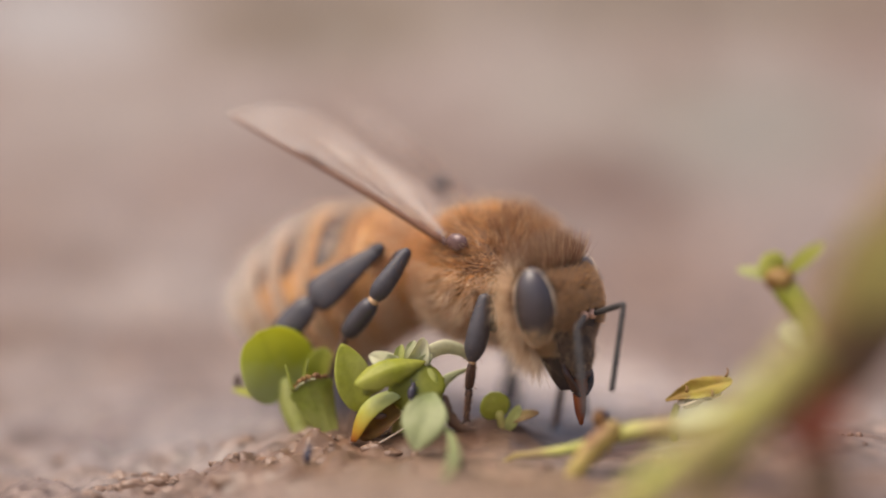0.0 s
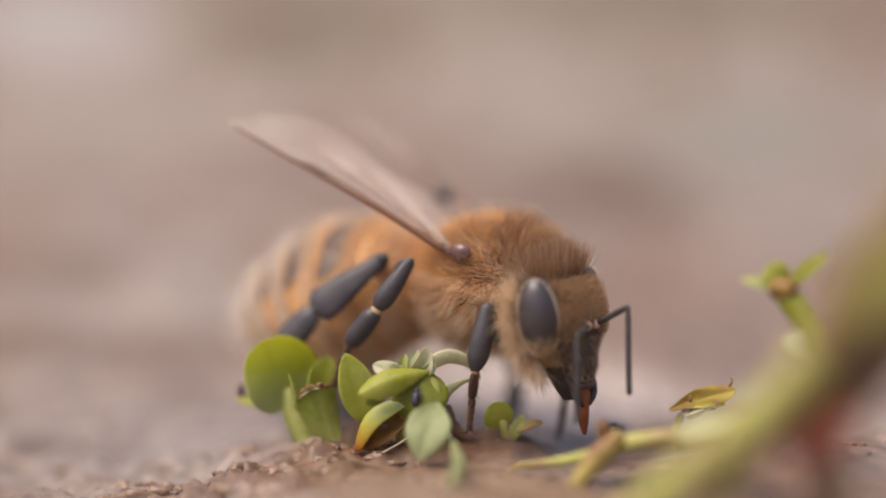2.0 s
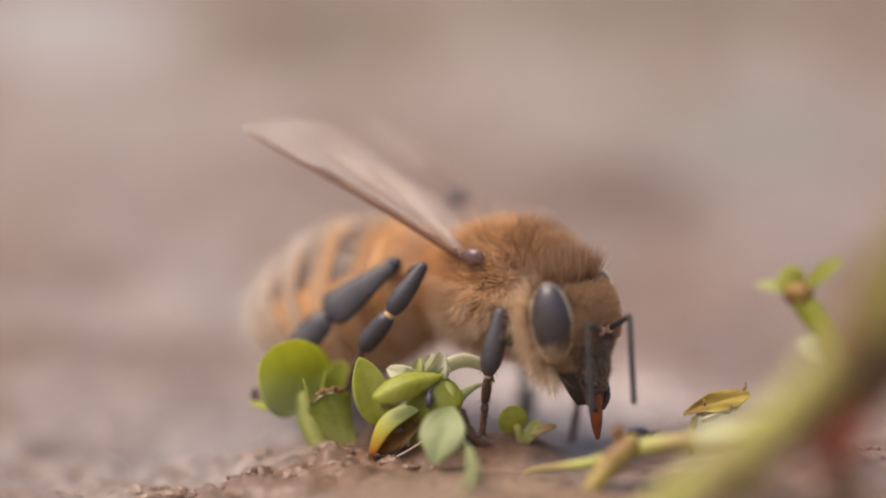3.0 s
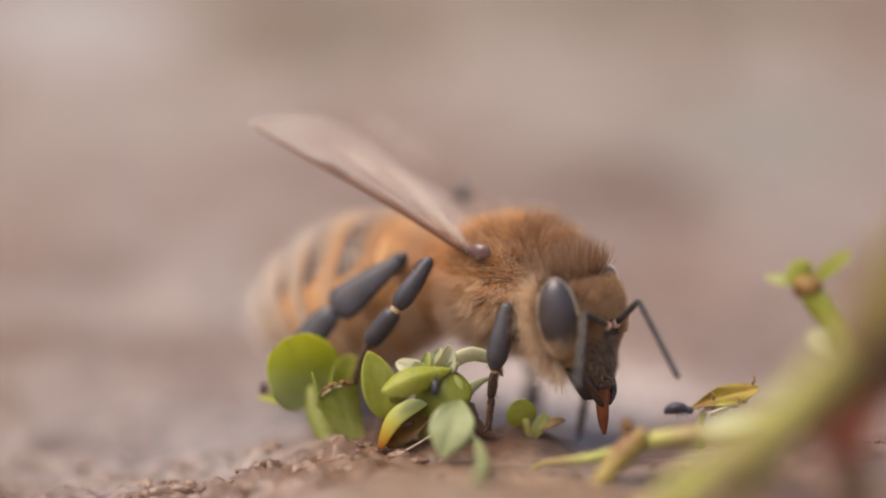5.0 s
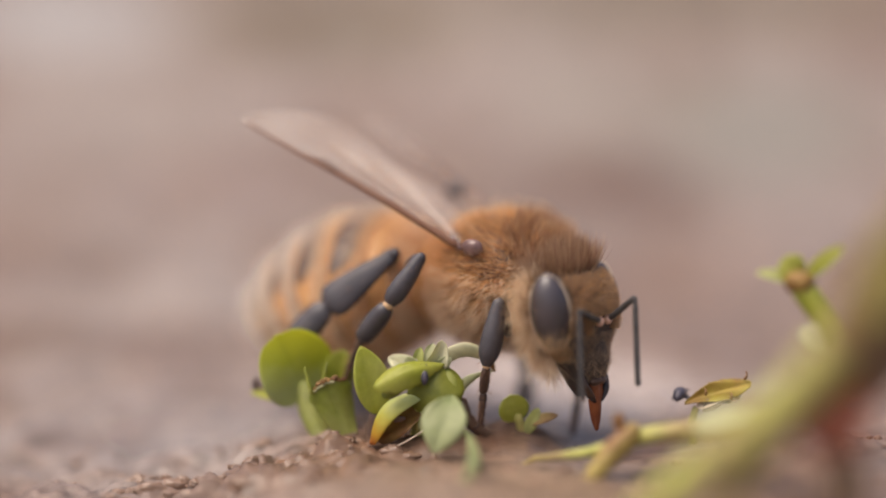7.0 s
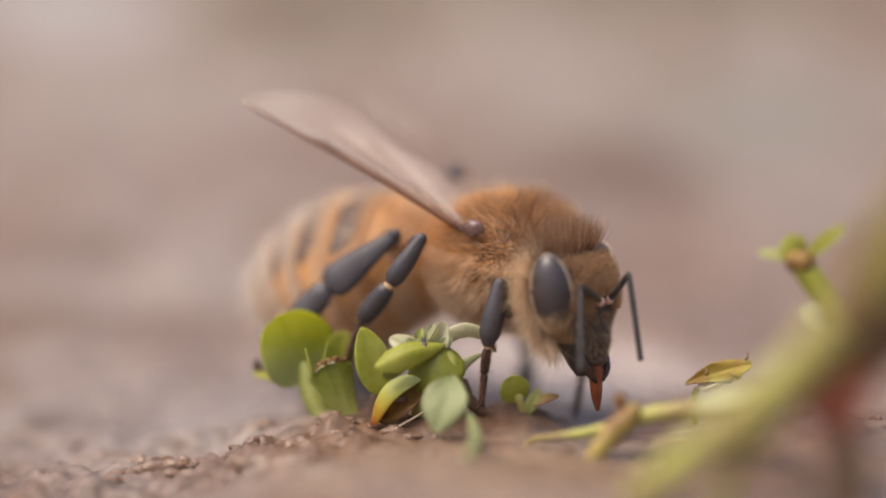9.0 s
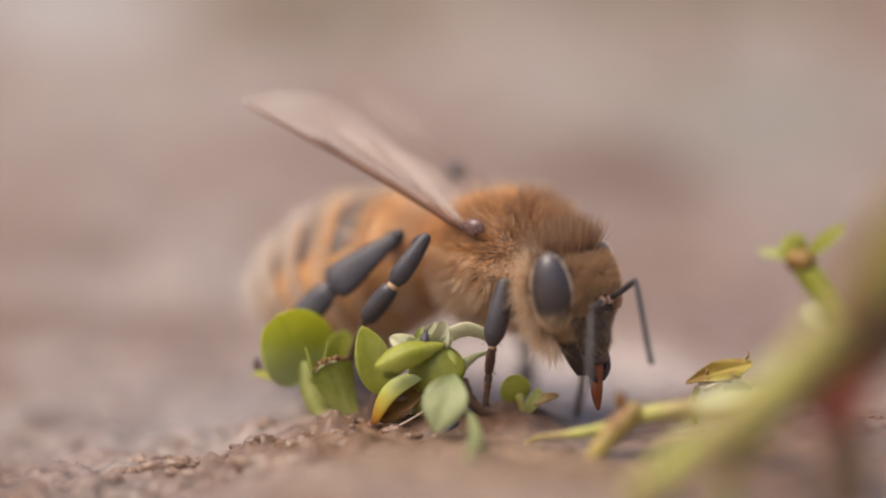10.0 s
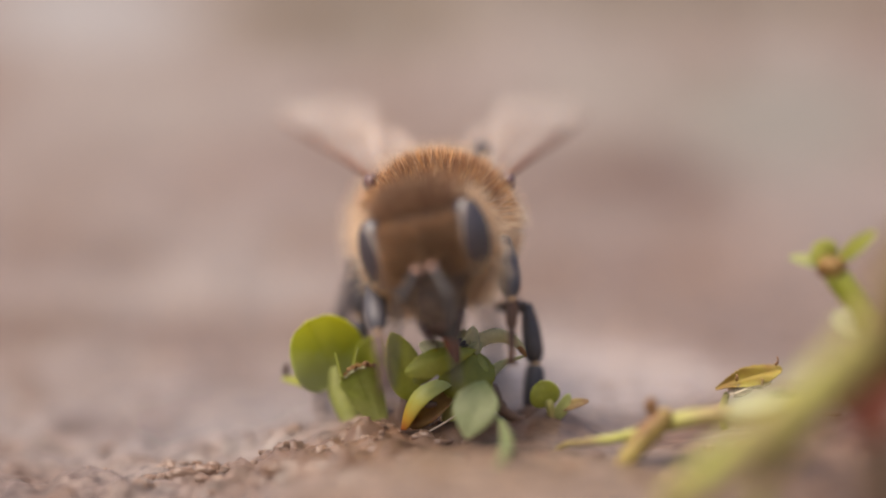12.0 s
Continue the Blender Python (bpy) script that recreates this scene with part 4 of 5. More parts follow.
def build_leg(bee, kind, side):
    """Three rigid pieces, each along its own x axis: thigh, shin and foot with claws."""
    a, b, c = SEGMENTS[kind]
    rng = np.random.default_rng(len(LEGS) + 20)
    fat = {"fore": 0.26, "mid": 0.26, "hind": 0.3}[kind]
    thigh = part("leg", tube([(-0.1, 0, 0, fat * 0.6), (a * 0.3, 0, 0, fat), (a * 0.7, 0, 0.02, fat * 0.95), (a, 0, 0, fat * 0.6)], 14, 14, 0.85), M["leg"], bee, "shiny black leg with a brown foot")
    # shin: widest past the middle, broad and flat on the hind leg
    w = {"fore": (0.26, 0.35, 0.36, 0.24), "mid": (0.22, 0.30, 0.33, 0.24), "hind": (0.22, 0.40, 0.56, 0.54)}[kind]
    flat = {"fore": 0.9, "mid": 0.9, "hind": 0.42}[kind]
    shin = part("shin", tube([(-0.06, 0, 0, w[0] * 0.8), (b * 0.1, 0, 0, w[0]), (b * 0.4, 0, 0.02, w[1]), (b * 0.75, 0, 0, w[2]), (b * 0.92, 0, 0, w[3]), (b, 0, 0, w[3] * 0.55)], 18, 26, flat), M["leg"], thigh)
    # foot: first joint long (dark and broad on mid and hind legs), then four short brown joints and claws
    first = {"fore": 0.9, "mid": 1.6, "hind": 1.9}[kind]
    fw = {"fore": 0.2, "mid": 0.35, "hind": 0.48}[kind]
    dark = kind != "fore"
    long_joint = tube([(0, 0, 0, fw * 0.45), (first * 0.15, 0, 0, fw * 0.85), (first * 0.55, 0, 0, fw), (first * 0.9, 0, 0, fw * 0.85), (first, 0, 0, fw * 0.5)], 16, 16, 0.95 if kind == "mid" else 0.55)
    foot = part("foot", long_joint, M["leg"] if dark else M["leg_brown"], thigh)
    geos, k, rest = [], 4, c - first
    bow = {"fore": 0.0, "mid": -0.35, "hind": 0.45}[kind]
    ring = []
    for i in range(k):
        for u, q in ((0.05, 0.88), (0.5, 0.96), (0.85, 1.04), (0.97, 0.88)):
            v = (i + u) / k
            ring.append((first + rest * v, 0, -bow * v ** 1.2 * rest, (0.128 - 0.01 * i) * q))
    geos.append(tube(ring, 10, 44))
    ze = -bow * rest
    for s in (-1, 1):
        geos.append(tube([(c - 0.02, 0.05 * s, ze, 0.055), (c + 0.1, 0.15 * s, ze - 0.0, 0.04), (c + 0.12, 0.24 * s, ze - 0.1, 0.012)], 6, 7))
    geos.append(ball(0.09, 0.1, 0.06, (c + 0.04, 0, ze - 0.04), 8, 6))
    ends = "leg_brown"
    part_joints = part("foot_tip", join(*geos), M[ends], thigh)
    part("knee", ball(0.17, 0.17, 0.17, (a, 0, 0), 12, 8), M["leg"], thigh)
    ankle = part("ankle", ball(*(0.12,) * 3, (0, 0, 0), 12, 8) if kind == "fore" else ball(0.18, 0.18, 0.18, (0, 0, 0), 12, 8), M["joint"] if kind != "hind" else M["leg"], thigh)

    followers = [foot, part_joints, ankle]
    shins = [shin]
    for lo, hi, r, n, size, base in ((0.1, b, w[1] * 0.75, 150, 0.2, 1), (0.05, first, fw * 0.75, 90, 0.18, 2), (first, c * 0.98, 0.1, 150, 0.16, 3)):
        x, w_ = rng.uniform(lo, hi, n), rng.uniform(0, 6.28, n)
        d = np.stack([np.zeros(n), np.cos(w_), np.sin(w_) * 0.8], 1)
        u = np.clip((x - first) / max(rest, 0.01), 0, 1)
        root = d * r + np.stack([x, 0 * x, (-bow * u ** 1.3 * rest) if base == 3 else 0 * x], 1)
        br = part("bristles", hairs(root, d + vec(0.8, 0, 0), size * rng.uniform(0.6, 1.3, n), 0.009, vec(0.4, 0, 0), 3), M["fur_crown"] if base < 3 else M["fur_dark"], thigh)
        (shins if base == 1 else followers).append(br)
    LEGS[kind, side] = ([thigh], shins, followers)


def skull():
    """The head capsule: heart-shaped from the front, domed face, flatter back. x forward, z up."""
    rows = smooth_path([(1.64, 0.25, 0.2, 0.25), (1.52, 1.0, 0.55, 0.55), (1.15, 1.42, 0.92, 0.75), (0.6, 1.62, 1.08, 0.8), (0.1, 1.64, 1.08, 0.8), (-0.4, 1.5, 1.02, 0.75),
                        (-0.95, 1.1, 0.9, 0.5), (-1.5, 0.78, 0.78, 0.3), (-2.0, 0.56, 0.66, 0.15), (-2.35, 0.32, 0.52, 0.0)], 28)
    V, Fc, n = [], [], 36
    for z, w, f, b in rows:
        for j in range(n):
            a = 2 * math.pi * j / n
            c = math.cos(a)
            si = math.sin(a)
            V.append(((f if c > 0 else b * 1.25) * math.copysign(abs(c) ** 0.7, c), w * (si if c > 0 else math.copysign(abs(si) ** 0.65, si)), z))
    for k in range(len(rows) - 1):
        for j in range(n):
            p, q = k * n + j, k * n + (j + 1) % n
            Fc.append((p, p + n, q + n, q))
    V += [(0, 0, 1.68), (0.3, 0, -2.4)]
    t, u, o = len(V) - 2, len(V) - 1, (len(rows) - 1) * n
    Fc += [(t, j, (j + 1) % n) for j in range(n)] + [(u, o + (j + 1) % n, o + j) for j in range(n)]
    return np.array(V), Fc


def fur_on_mesh(geo, n, length, width, lean, keep, seed, spread=0.16, fan=None):
    """Hairs rooted evenly over those faces of a mesh whose middle and outward way pass keep()."""
    rng = np.random.default_rng(seed)
    V = np.asarray(geo[0], float)
    tris = np.array([t for f in geo[1] for t in ((f[0], f[1], f[2]), (f[0], f[2], f[3]) if len(f) > 3 else (f[0], f[1], f[2]))])
    A, B, C = V[tris[:, 0]], V[tris[:, 1]], V[tris[:, 2]]
    nr = np.cross(B - A, C - A)
    area = np.linalg.norm(nr, axis=1)
    mid = (A + B + C) / 3
    nr = nr / np.maximum(area, 1e-9)[:, None]
    centre = V.mean(0)
    nr *= np.sign(np.sum(nr * (mid - centre), 1))[:, None]
    wgt = area * keep(mid, nr)
    i = rng.choice(len(tris), n, p=wgt / wgt.sum())
    u, v = rng.random(n), rng.random(n)
    flip = u + v > 1
    u[flip], v[flip] = 1 - u[flip], 1 - v[flip]
    root = A[i] + u[:, None] * (B - A)[i] + v[:, None] * (C - A)[i] - nr[i] * 0.02
    nr = nr[i]
    if fan is not None:
        nr[:, 0] = fan
    way = nr + vec(lean) + rng.normal(scale=spread * 0.8, size=(n, 3)) + tufts(root, 0.3, 3.0)
    return hairs(root, way, length * rng.uniform(0.55, 1.15, n), width * rng.uniform(0.7, 1.2, n), vec(lean) + np.zeros((n, 3)), seed)


EYE = (0.64, 0.64, 1.25)      # half sizes


def turn_eye(s):
    return pose(0, 0, 0, -6 * s, 0, -24 * s)


def eye_middle(s):
    return 0.14, 1.36 * s, 0.40


def off_eyes(m, grow=1.0):
    """True for points that lie outside both eyes."""
    out = np.ones(len(m), bool)
    for s in (-1, 1):
        q = (np.asarray(m) - vec(eye_middle(s))) @ np.array(turn_eye(s).to_3x3())
        out &= np.sum((q / (vec(EYE) * grow)) ** 2, 1) > 1
    return out


def build_bee():
    bee = thing("honeybee", "honeybee with orange-brown fur drinking from the wet mud", "bee", (1.54, 1.5, 0.8))
    # thorax
    thorax = part("thorax", ball(2.4, 2.15, 2.0, (0, 0, 0), 32, 22, 0.01), M["cuticle"], bee, "furry orange-brown thorax", pose(*(vec(THORAX) * S)))
    keep = lambda d: ~((d[:, 0] > 0.86) | (d[:, 0] < -0.93))
    size = (2.4, 2.15, 2.0)
    part("fur", fur_on_ball((0, 0, 0), size, 21000, 0.52, 0.015, (-0.4, 0, -0.1), keep, 1), M["fur"], thorax)
    part("fur", fur_on_ball((0, 0, 0), size, 12000, 0.62, 0.014, (0.1, 0, 0.25), lambda d: (d[:, 2] > 0.15) & (d[:, 0] > 0.2) & (d[:, 0] < 0.97) & (abs(d[:, 1]) < 0.8), 2), M["fur_dark"], thorax, "darker brown fur of the back")
    part("fur", fur_on_ball((0, 0, 0), size, 9000, 0.6, 0.014, (-0.2, 0, -0.3), lambda d: (d[:, 2] < 0.15) & (d[:, 0] < 0.9) & (d[:, 0] > -0.9), 3), M["fur_pale"], thorax, "pale tan fur of the flank")
    part("fur", fur_on_ball((0, 0, 0), size, 8000, 0.7, 0.014, (0.25, 0, -0.1), lambda d: (d[:, 0] > 0.35) & (d[:, 0] < 0.9) & (d[:, 2] < 0.45), 5), M["fur_cream"], thorax, "pale collar of fur")
    part("fur", fur_on_ball((0, 0, 0), size, 5000, 0.8, 0.012, (-0.1, 0, 0.1), keep, 4), M["fur_pale"], thorax, "long fine outer hairs")
    part("fur", fur_on_ball((0, 0, 0), size, 9000, 0.85, 0.014, (0.05, 0, -0.1), lambda d: (abs(d[:, 1]) > 0.5) & (d[:, 2] < 0.2) & (d[:, 0] > -0.8), 6), M["fur_cream"], thorax, "long pale hairs along the flanks")
    part("fur", fur_on_ball((0, 0, 0), size, 5000, 0.6, 0.02, (-0.2, 0, -0.15), lambda d: (abs(d[:, 1]) > 0.3) & (d[:, 0] < 0.9) & (d[:, 0] > -0.5), 7), M["fur_dark"], thorax, "sparse darker hairs")
    for s in (-1, 1):
        part("wing_scale", ball(0.36, 0.22, 0.29, (-0.12, 2.16 * s, 1.22), 20, 12, 0.08), M["scale"], thorax, "shiny dark brown wing-base scale")
    # abdomen: overlapping rings along x (backwards), origin at the waist
    ab = part("abdomen", tube([(0.5, 0, 0, 0.4), (-0.1, 0, -0.05, 0.7), (-0.9, 0, -0.1, 1.4), (-2.0, 0, -0.1, 1.7)], 26, 10, 0.95), M["tergite"], bee, "abdomen with amber, dark and pale bands")
    xs = [-0.4, -1.7, -3.0, -4.3, -5.5, -6.6, -7.5]
    rs = [1.6, 2.25, 2.4, 2.3, 1.95, 1.35, 0.4]
    rng = np.random.default_rng(9)
    for i in range(6):
        x0, x1, r0, r1 = xs[i], xs[i + 1], rs[i], rs[i + 1]
        dz = lambda x: -0.1
        xm = x0 + (x1 - x0) * 0.55
        rm = (r0 + r1) / 2 + 0.06
        whole = tube([(x0 + 0.15, 0, dz(x0), r0 * 0.9), (x0, 0, dz(x0), r0 * 0.97), (xm, 0, dz(xm), rm), ((xm + x1) / 2, 0, dz(x1), (rm + r1) / 2 + 0.09), (x1, 0, dz(x1), r1 + 0.10), (x1 - 0.08, 0, dz(x1), r1 * 0.93)], 30, 14, 0.93)
        part("plate", curl(whole), M["tergite"] if i < 4 else M["tergite_brown"], ab)
        # a dark saddle over the rear of the ring, with ragged lower ends
        if i > 0:
            V, Fc, na, nx = [], [], 26, 6
            for q in range(na + 1):
                w = radians(18 + 144 * q / na)
                taper = min(1.0, 6 * min(q, na - q) / na) ** 0.6
                for j in range(nx + 1):
                    x = x1 + (xm + 0.30 - x1) * (j / nx) * (0.35 + 0.65 * taper) * (1 + 0.12 * math.sin(5 * w + i))
                    r = (np.interp(-x, [-x0, -xm, -x1], [r0, rm, r1 + 0.10]) + 0.06) if j else r1
                    V.append((x, r * math.cos(w), dz(x) + 0.93 * r * math.sin(w)))
            Fc = [(p, p + 1, p + nx + 2, p + nx + 1) for q in range(na) for p in range(q * (nx + 1), q * (nx + 1) + nx)]
            part("plate_band", curl((V, Fc)), M["tergite_dark"], ab, "dark band over the back of the ring")
        n = 3600
        x, w = x0 + 0.1 - (x0 - x1) * (0.36 if i > 0 else 1.0) * rng.random(n) ** 1.3, rng.uniform(0, 2 * math.pi, n)
        r = r0 + (r1 - r0) * (x - x0) / (x1 - x0)
        d = np.stack([0 * x, np.cos(w), 0.93 * np.sin(w)], 1)
        roots = d * r[:, None] + np.stack([x, 0 * x, np.array([dz(q) for q in x])], 1)
        part("fur", curl(hairs(roots, d + vec(-0.45, 0, 0) + rng.normal(scale=0.18, size=d.shape), (0.4 if i < 2 else 0.5) * rng.uniform(0.5, 1.2, n), 0.016, vec(-0.15, 0, -0.05), i)), M["fur_grey"] if i > 2 else M["fur_cream"] if i > 1 else M["fur_pale"], ab)
    # pale belly hairs put the light thrown up by wet mud into colour
    n = 6000
    x, w = rng.uniform(-5.2, -0.3, n), rng.uniform(radians(195), radians(345), n)
    r = np.interp(-x, [0, 0.4, 1.7, 3.0, 4.3, 5.5, 6.6], [1.2, 1.6, 2.25, 2.4, 2.3, 1.95, 1.35])
    d = np.stack([0 * x, np.cos(w), 0.93 * np.sin(w)], 1)
    roots = d * r[:, None] + np.stack([x, 0 * x, -0.1 + 0 * x], 1)
    part("fur", curl(hairs(roots, d + vec(-0.6, 0, 0) + rng.normal(scale=0.2, size=d.shape), 0.45 * rng.uniform(0.5, 1.2, n), 0.016, vec(-0.2, 0, 0), 60)), M["fur_pale"], ab, "belly hairs kept pale to stand in for light from the ground")
    for k in (0, 1):
        n = 4200 - 2600 * k
        ring = rng.integers(3 * k, 3 * k + 3, n)
        x, w = np.array(xs)[ring] - 0.55 * rng.random(n), rng.uniform(0, 2 * math.pi, n)
        r = np.interp(-x, [0, 0.4, 1.7, 3.0, 4.3, 5.5, 6.6], [1.2, 1.6, 2.25, 2.4, 2.3, 1.95, 1.35])
        d = np.stack([0 * x, np.cos(w), 0.93 * np.sin(w)], 1)
        roots = d * r[:, None] + np.stack([x, 0 * x, -0.1 + 0 * x], 1)
        part("fur", curl(hairs(roots, d + vec(-0.5, 0, 0) + rng.normal(scale=0.2, size=d.shape), 0.7 * rng.uniform(0.5, 1.2, n), 0.014, vec(-0.25, 0, -0.05), 40 + k)), M["fur_grey"] if k else M["fur_cream"], ab, "long pale hairs of the abdomen")
    # wings
    wings = [build_wing(bee, s) for s in (-1, 1)]
    # head: x is the way the face looks
    skull_geo = skull()
    head = part("head", skull_geo, M["face"], bee, "dark furry head with long face")
    for s in (-1, 1):
        part("eye", moved(ball(*EYE, (0, 0, 0), 48, 36), eye_middle(s), turn_eye(s)), M["eye"], head, "long dark glossy compound eye")
        rim = [(EYE[0] * 0.98 * math.cos(w_), 0.20 * s, EYE[2] * 0.98 * math.sin(w_), 0.052 if abs(w_ - 3.5) < 1.0 else 0.027 if w_ < 0.9 else 0.014) for w_ in np.linspace(-1.2, 4.6, 30)]
        eyeball = moved(ball(*EYE, (0, 0, 0), 36, 26), eye_middle(s), turn_eye(s))
        low = lambda m, k: np.clip((eye_middle(1)[2] - 0.45 - m[:, 2]) / 0.5, 0, 1) ** 1.5 * (abs(m[:, 1]) > 1.2)
        part("fur", fur_on_mesh(eyeball, 1100, 0.17, 0.012, (-0.1, 0, -0.3), low, 50, 0.3), M["fur_tan"], head, "fine tan hairs on the lower eye")
        part("eye_rim", moved(tube(rim, 6, 70), eye_middle(s), turn_eye(s)), M["rim_pale"], head, "thin cream rim round the eye")
        part("antenna_socket", ball(0.15, 0.17, 0.16, (1.12, 0.24 * s, -0.08), 14, 9), M["socket"], head, "pinkish antenna socket")
        part("mandible", tube([(0.42, 0.56 * s, -1.5, 0.17), (0.5, 0.55 * s, -1.9, 0.19), (0.58, 0.42 * s, -2.3, 0.17), (0.6, 0.2 * s, -2.58, 0.07)], 12, 16, 0.6), M["mandible"], head, "shiny dark jaw")
        part("ocellus", ball(0.1, 0.1, 0.1, (0.62, 0.27 * s, 1.42), 10, 7), M["ocellus"], head)
    plate = ball(0.42, 0.64, 0.86, (0.60, 0, -1.08), 28, 20, 0.03)
    part("clypeus", plate, M["face"], head, "dark face plate with sparse short hairs")
    part("fur", fur_on_mesh(plate, 1300, 0.13, 0.011, (0.1, 0, -0.5), lambda m, k: (m[:, 0] > 0.55) & ((m[:, 2] < -0.75) | (abs(m[:, 1]) > 0.3)), 51, 0.35), M["fur_face"], head, "sparse short hairs of the face plate")
    part("face_ridge", tube([(1.06, 0, 0.08, 0.06), (1.12, 0, 0.3, 0.055), (1.1, 0, 0.6, 0.02)], 8, 10), M["fur_tan"], head, "pale ridge above the antennae")
    part("lip", ball(0.2, 0.42, 0.15, (0.66, 0, -1.93), 16, 9, 0.1), M["leg_brown"], head, "brown upper lip")
    tongue = part("tongue", join(tube([(0.45, 0, -1.5, 0.28), (0.47, 0, -2.0, 0.26), (0.47, 0, -2.6, 0.25), (0.45, 0, -3.1, 0.2), (0.45, 0, -3.5, 0.08)], 12, 14, 0.8),
                                 tube([(0.5, 0.18, -1.6, 0.12), (0.54, 0.2, -2.2, 0.13), (0.5, 0.1, -2.9, 0.05)], 8, 10), tube([(0.5, -0.18, -1.6, 0.12), (0.54, -0.2, -2.2, 0.13), (0.5, -0.1, -2.9, 0.05)], 8, 10)), M["tongue"], head, "amber tongue reaching to the mud")
    # head fur
    tuft = lambda m, k: (m[:, 2] > 1.15) & ((m[:, 2] > 1.42) | (m[:, 0] < 0.3)) & (m[:, 0] < 0.72) & off_eyes(m, 1.02)
    part("fur", fur_on_mesh(skull_geo, 3600, 0.9, 0.015, (0.05, 0, 0.45), tuft, 11, 0.34), M["fur_crown"], head, "dark brown tuft on the crown")
    part("fur", fur_on_mesh(skull_geo, 1100, 0.95, 0.013, (-0.05, 0, 0.4), tuft, 16, 0.34), M["fur_tan"], head, "lighter hairs on the crown")
    ruff = lambda m, k: (m[:, 0] < -0.15) & (m[:, 0] > -0.95) & (abs(m[:, 1]) > 0.6) & (m[:, 2] < 1.3) & (m[:, 2] > -1.1) & off_eyes(m, 1.1)
    part("fur", fur_on_mesh(skull_geo, 6500, 0.95, 0.014, (0.0, 0, -0.08), ruff, 12, 0.24, 0.05), M["fur_tan"], head, "tan fringe behind the eyes")
    part("fur", fur_on_mesh(skull_geo, 5200, 1.28, 0.014, (0.0, 0, -0.05), ruff, 17, 0.22, 0.22), M["fur_cream"], head, "pale fringe behind the eyes")
    bare = lambda m: (abs(m[:, 1]) < 0.5) & (abs(m[:, 2] + 0.15) < 0.28)
    brow = lambda m, k: (m[:, 0] > 0.1) & (m[:, 2] > -0.35) & (m[:, 2] < 1.36) & off_eyes(m, 1.0) & ~bare(m)
    part("fur", fur_on_mesh(skull_geo, 2400, 0.28, 0.012, (0.1, 0, 0.0), brow, 13, 0.35), M["fur"], head, "short orange-tan face fur")
    part("fur", fur_on_mesh(skull_geo, 11000, 0.25, 0.012, (0.1, 0, 0.1), brow, 15, 0.35), M["fur_face"], head, "greyish brown face fur")
    cheek = lambda m, k: (m[:, 2] <= -0.35) & (m[:, 2] > -1.9) & (m[:, 0] > 0.42) & off_eyes(m, 1.04)
    part("fur", fur_on_mesh(skull_geo, 2600, 0.15, 0.012, (0.1, 0, -0.4), cheek, 18, 0.3), M["fur_face"], head, "short dark hairs of the lower face")
    part("fur", fur_on_mesh(skull_geo, 1300, 0.22, 0.012, (-0.2, 0, -0.3), lambda m, k: (m[:, 2] <= -0.35) & (m[:, 2] > -1.1) & (m[:, 0] < 0.5) & (m[:, 0] > -0.2) & off_eyes(m, 1.04), 14, 0.3), M["fur_tan"], head, "tan cheek hairs")
    ants = []
    for s in (-1, 1):
        scape = part("antenna_stalk", tube([(0, 0, 0, 0.07), (0.2, 0, 0, 0.095), (0.9, 0, 0, 0.1), (1.3, 0, 0, 0.085)], 10, 12), M["antenna"], head)
        ring = [(0, 0, 0, 0.07)]
        for i in range(11):
            x0, r = 0.245 * i, 0.09 if i else 0.075
            ring += [(x0 + 0.04, 0, 0, r), (x0 + 0.2, 0, 0, r), (x0 + 0.24, 0, 0, r * (0.95 if i < 10 else 0.6))]
        flag = part("antenna_whip", tube(ring, 12, 100), M["antenna"], head)
        ants.append((scape, flag))
    for kind in ("fore", "mid", "hind"):
        for s in (-1, 1):
            build_leg(bee, kind, s)
    return bee, thorax, ab, head, wings, ants, tongue


BEE, BEE_THORAX, BEE_ABDOMEN, BEE_HEAD, BEE_WINGS, BEE_ANTENNAE, BEE_TONGUE = build_bee()


# ---- tiny bugs on the plants ----
def build_bug():
    """A springtail, head towards x: arched body, head, two feelers, six legs."""
    bug = thing("springtail", "tiny dark violet springtail crawling on the plants", "bug", group="springtails")
    part("body", tube([(-0.55, 0, 0.1, 0.04), (-0.45, 0, 0.22, 0.17), (-0.2, 0, 0.33, 0.24), (0.1, 0, 0.32, 0.23), (0.28, 0, 0.26, 0.15), (0.32, 0, 0.24, 0.1)], 14, 20), M["bug"], bug)
    part("head", ball(0.17, 0.17, 0.16, (0.42, 0, 0.24), 14, 9), M["bug"], bug)
    for s in (-1, 1):
        part("feeler", tube([(0.52, 0.06 * s, 0.3, 0.03), (0.66, 0.14 * s, 0.36, 0.024), (0.8, 0.2 * s, 0.28, 0.014)], 6, 8), M["bug"], bug)
        for x in (0.22, 0.05, -0.14):
            part("leg", tube([(x, 0.12 * s, 0.2, 0.035), (x + 0.03, 0.27 * s, 0.16, 0.028), (x + 0.04, 0.32 * s, 0.0, 0.014)], 6, 7), M["bug"], bug)
    return bug


BUGS = [build_bug()]
for _ in range(3):
    BUGS.append(copy_thing(BUGS[0], Matrix.Identity(4)))
for bug, size in zip(BUGS, (0.8, 0.5, 0.5, 0.7)):
    bug.scale = (size, size, size)


# ---- how things move ----
def wing_pose(out, up, lift, s):
    """A wing pointing back, out and up; its chord leans in over the back."""
    x, c = Vector((-7.6, out * s, up)).normalized(), Vector((0, -s, lift))
    z = x.cross(c * s).normalized()
    m = Matrix((x, z.cross(x), z)).transposed().to_4x4()
    m.translation = Vector((-0.72, 2.06 * s, THORAX[2] + 1.22)) * S
    return m


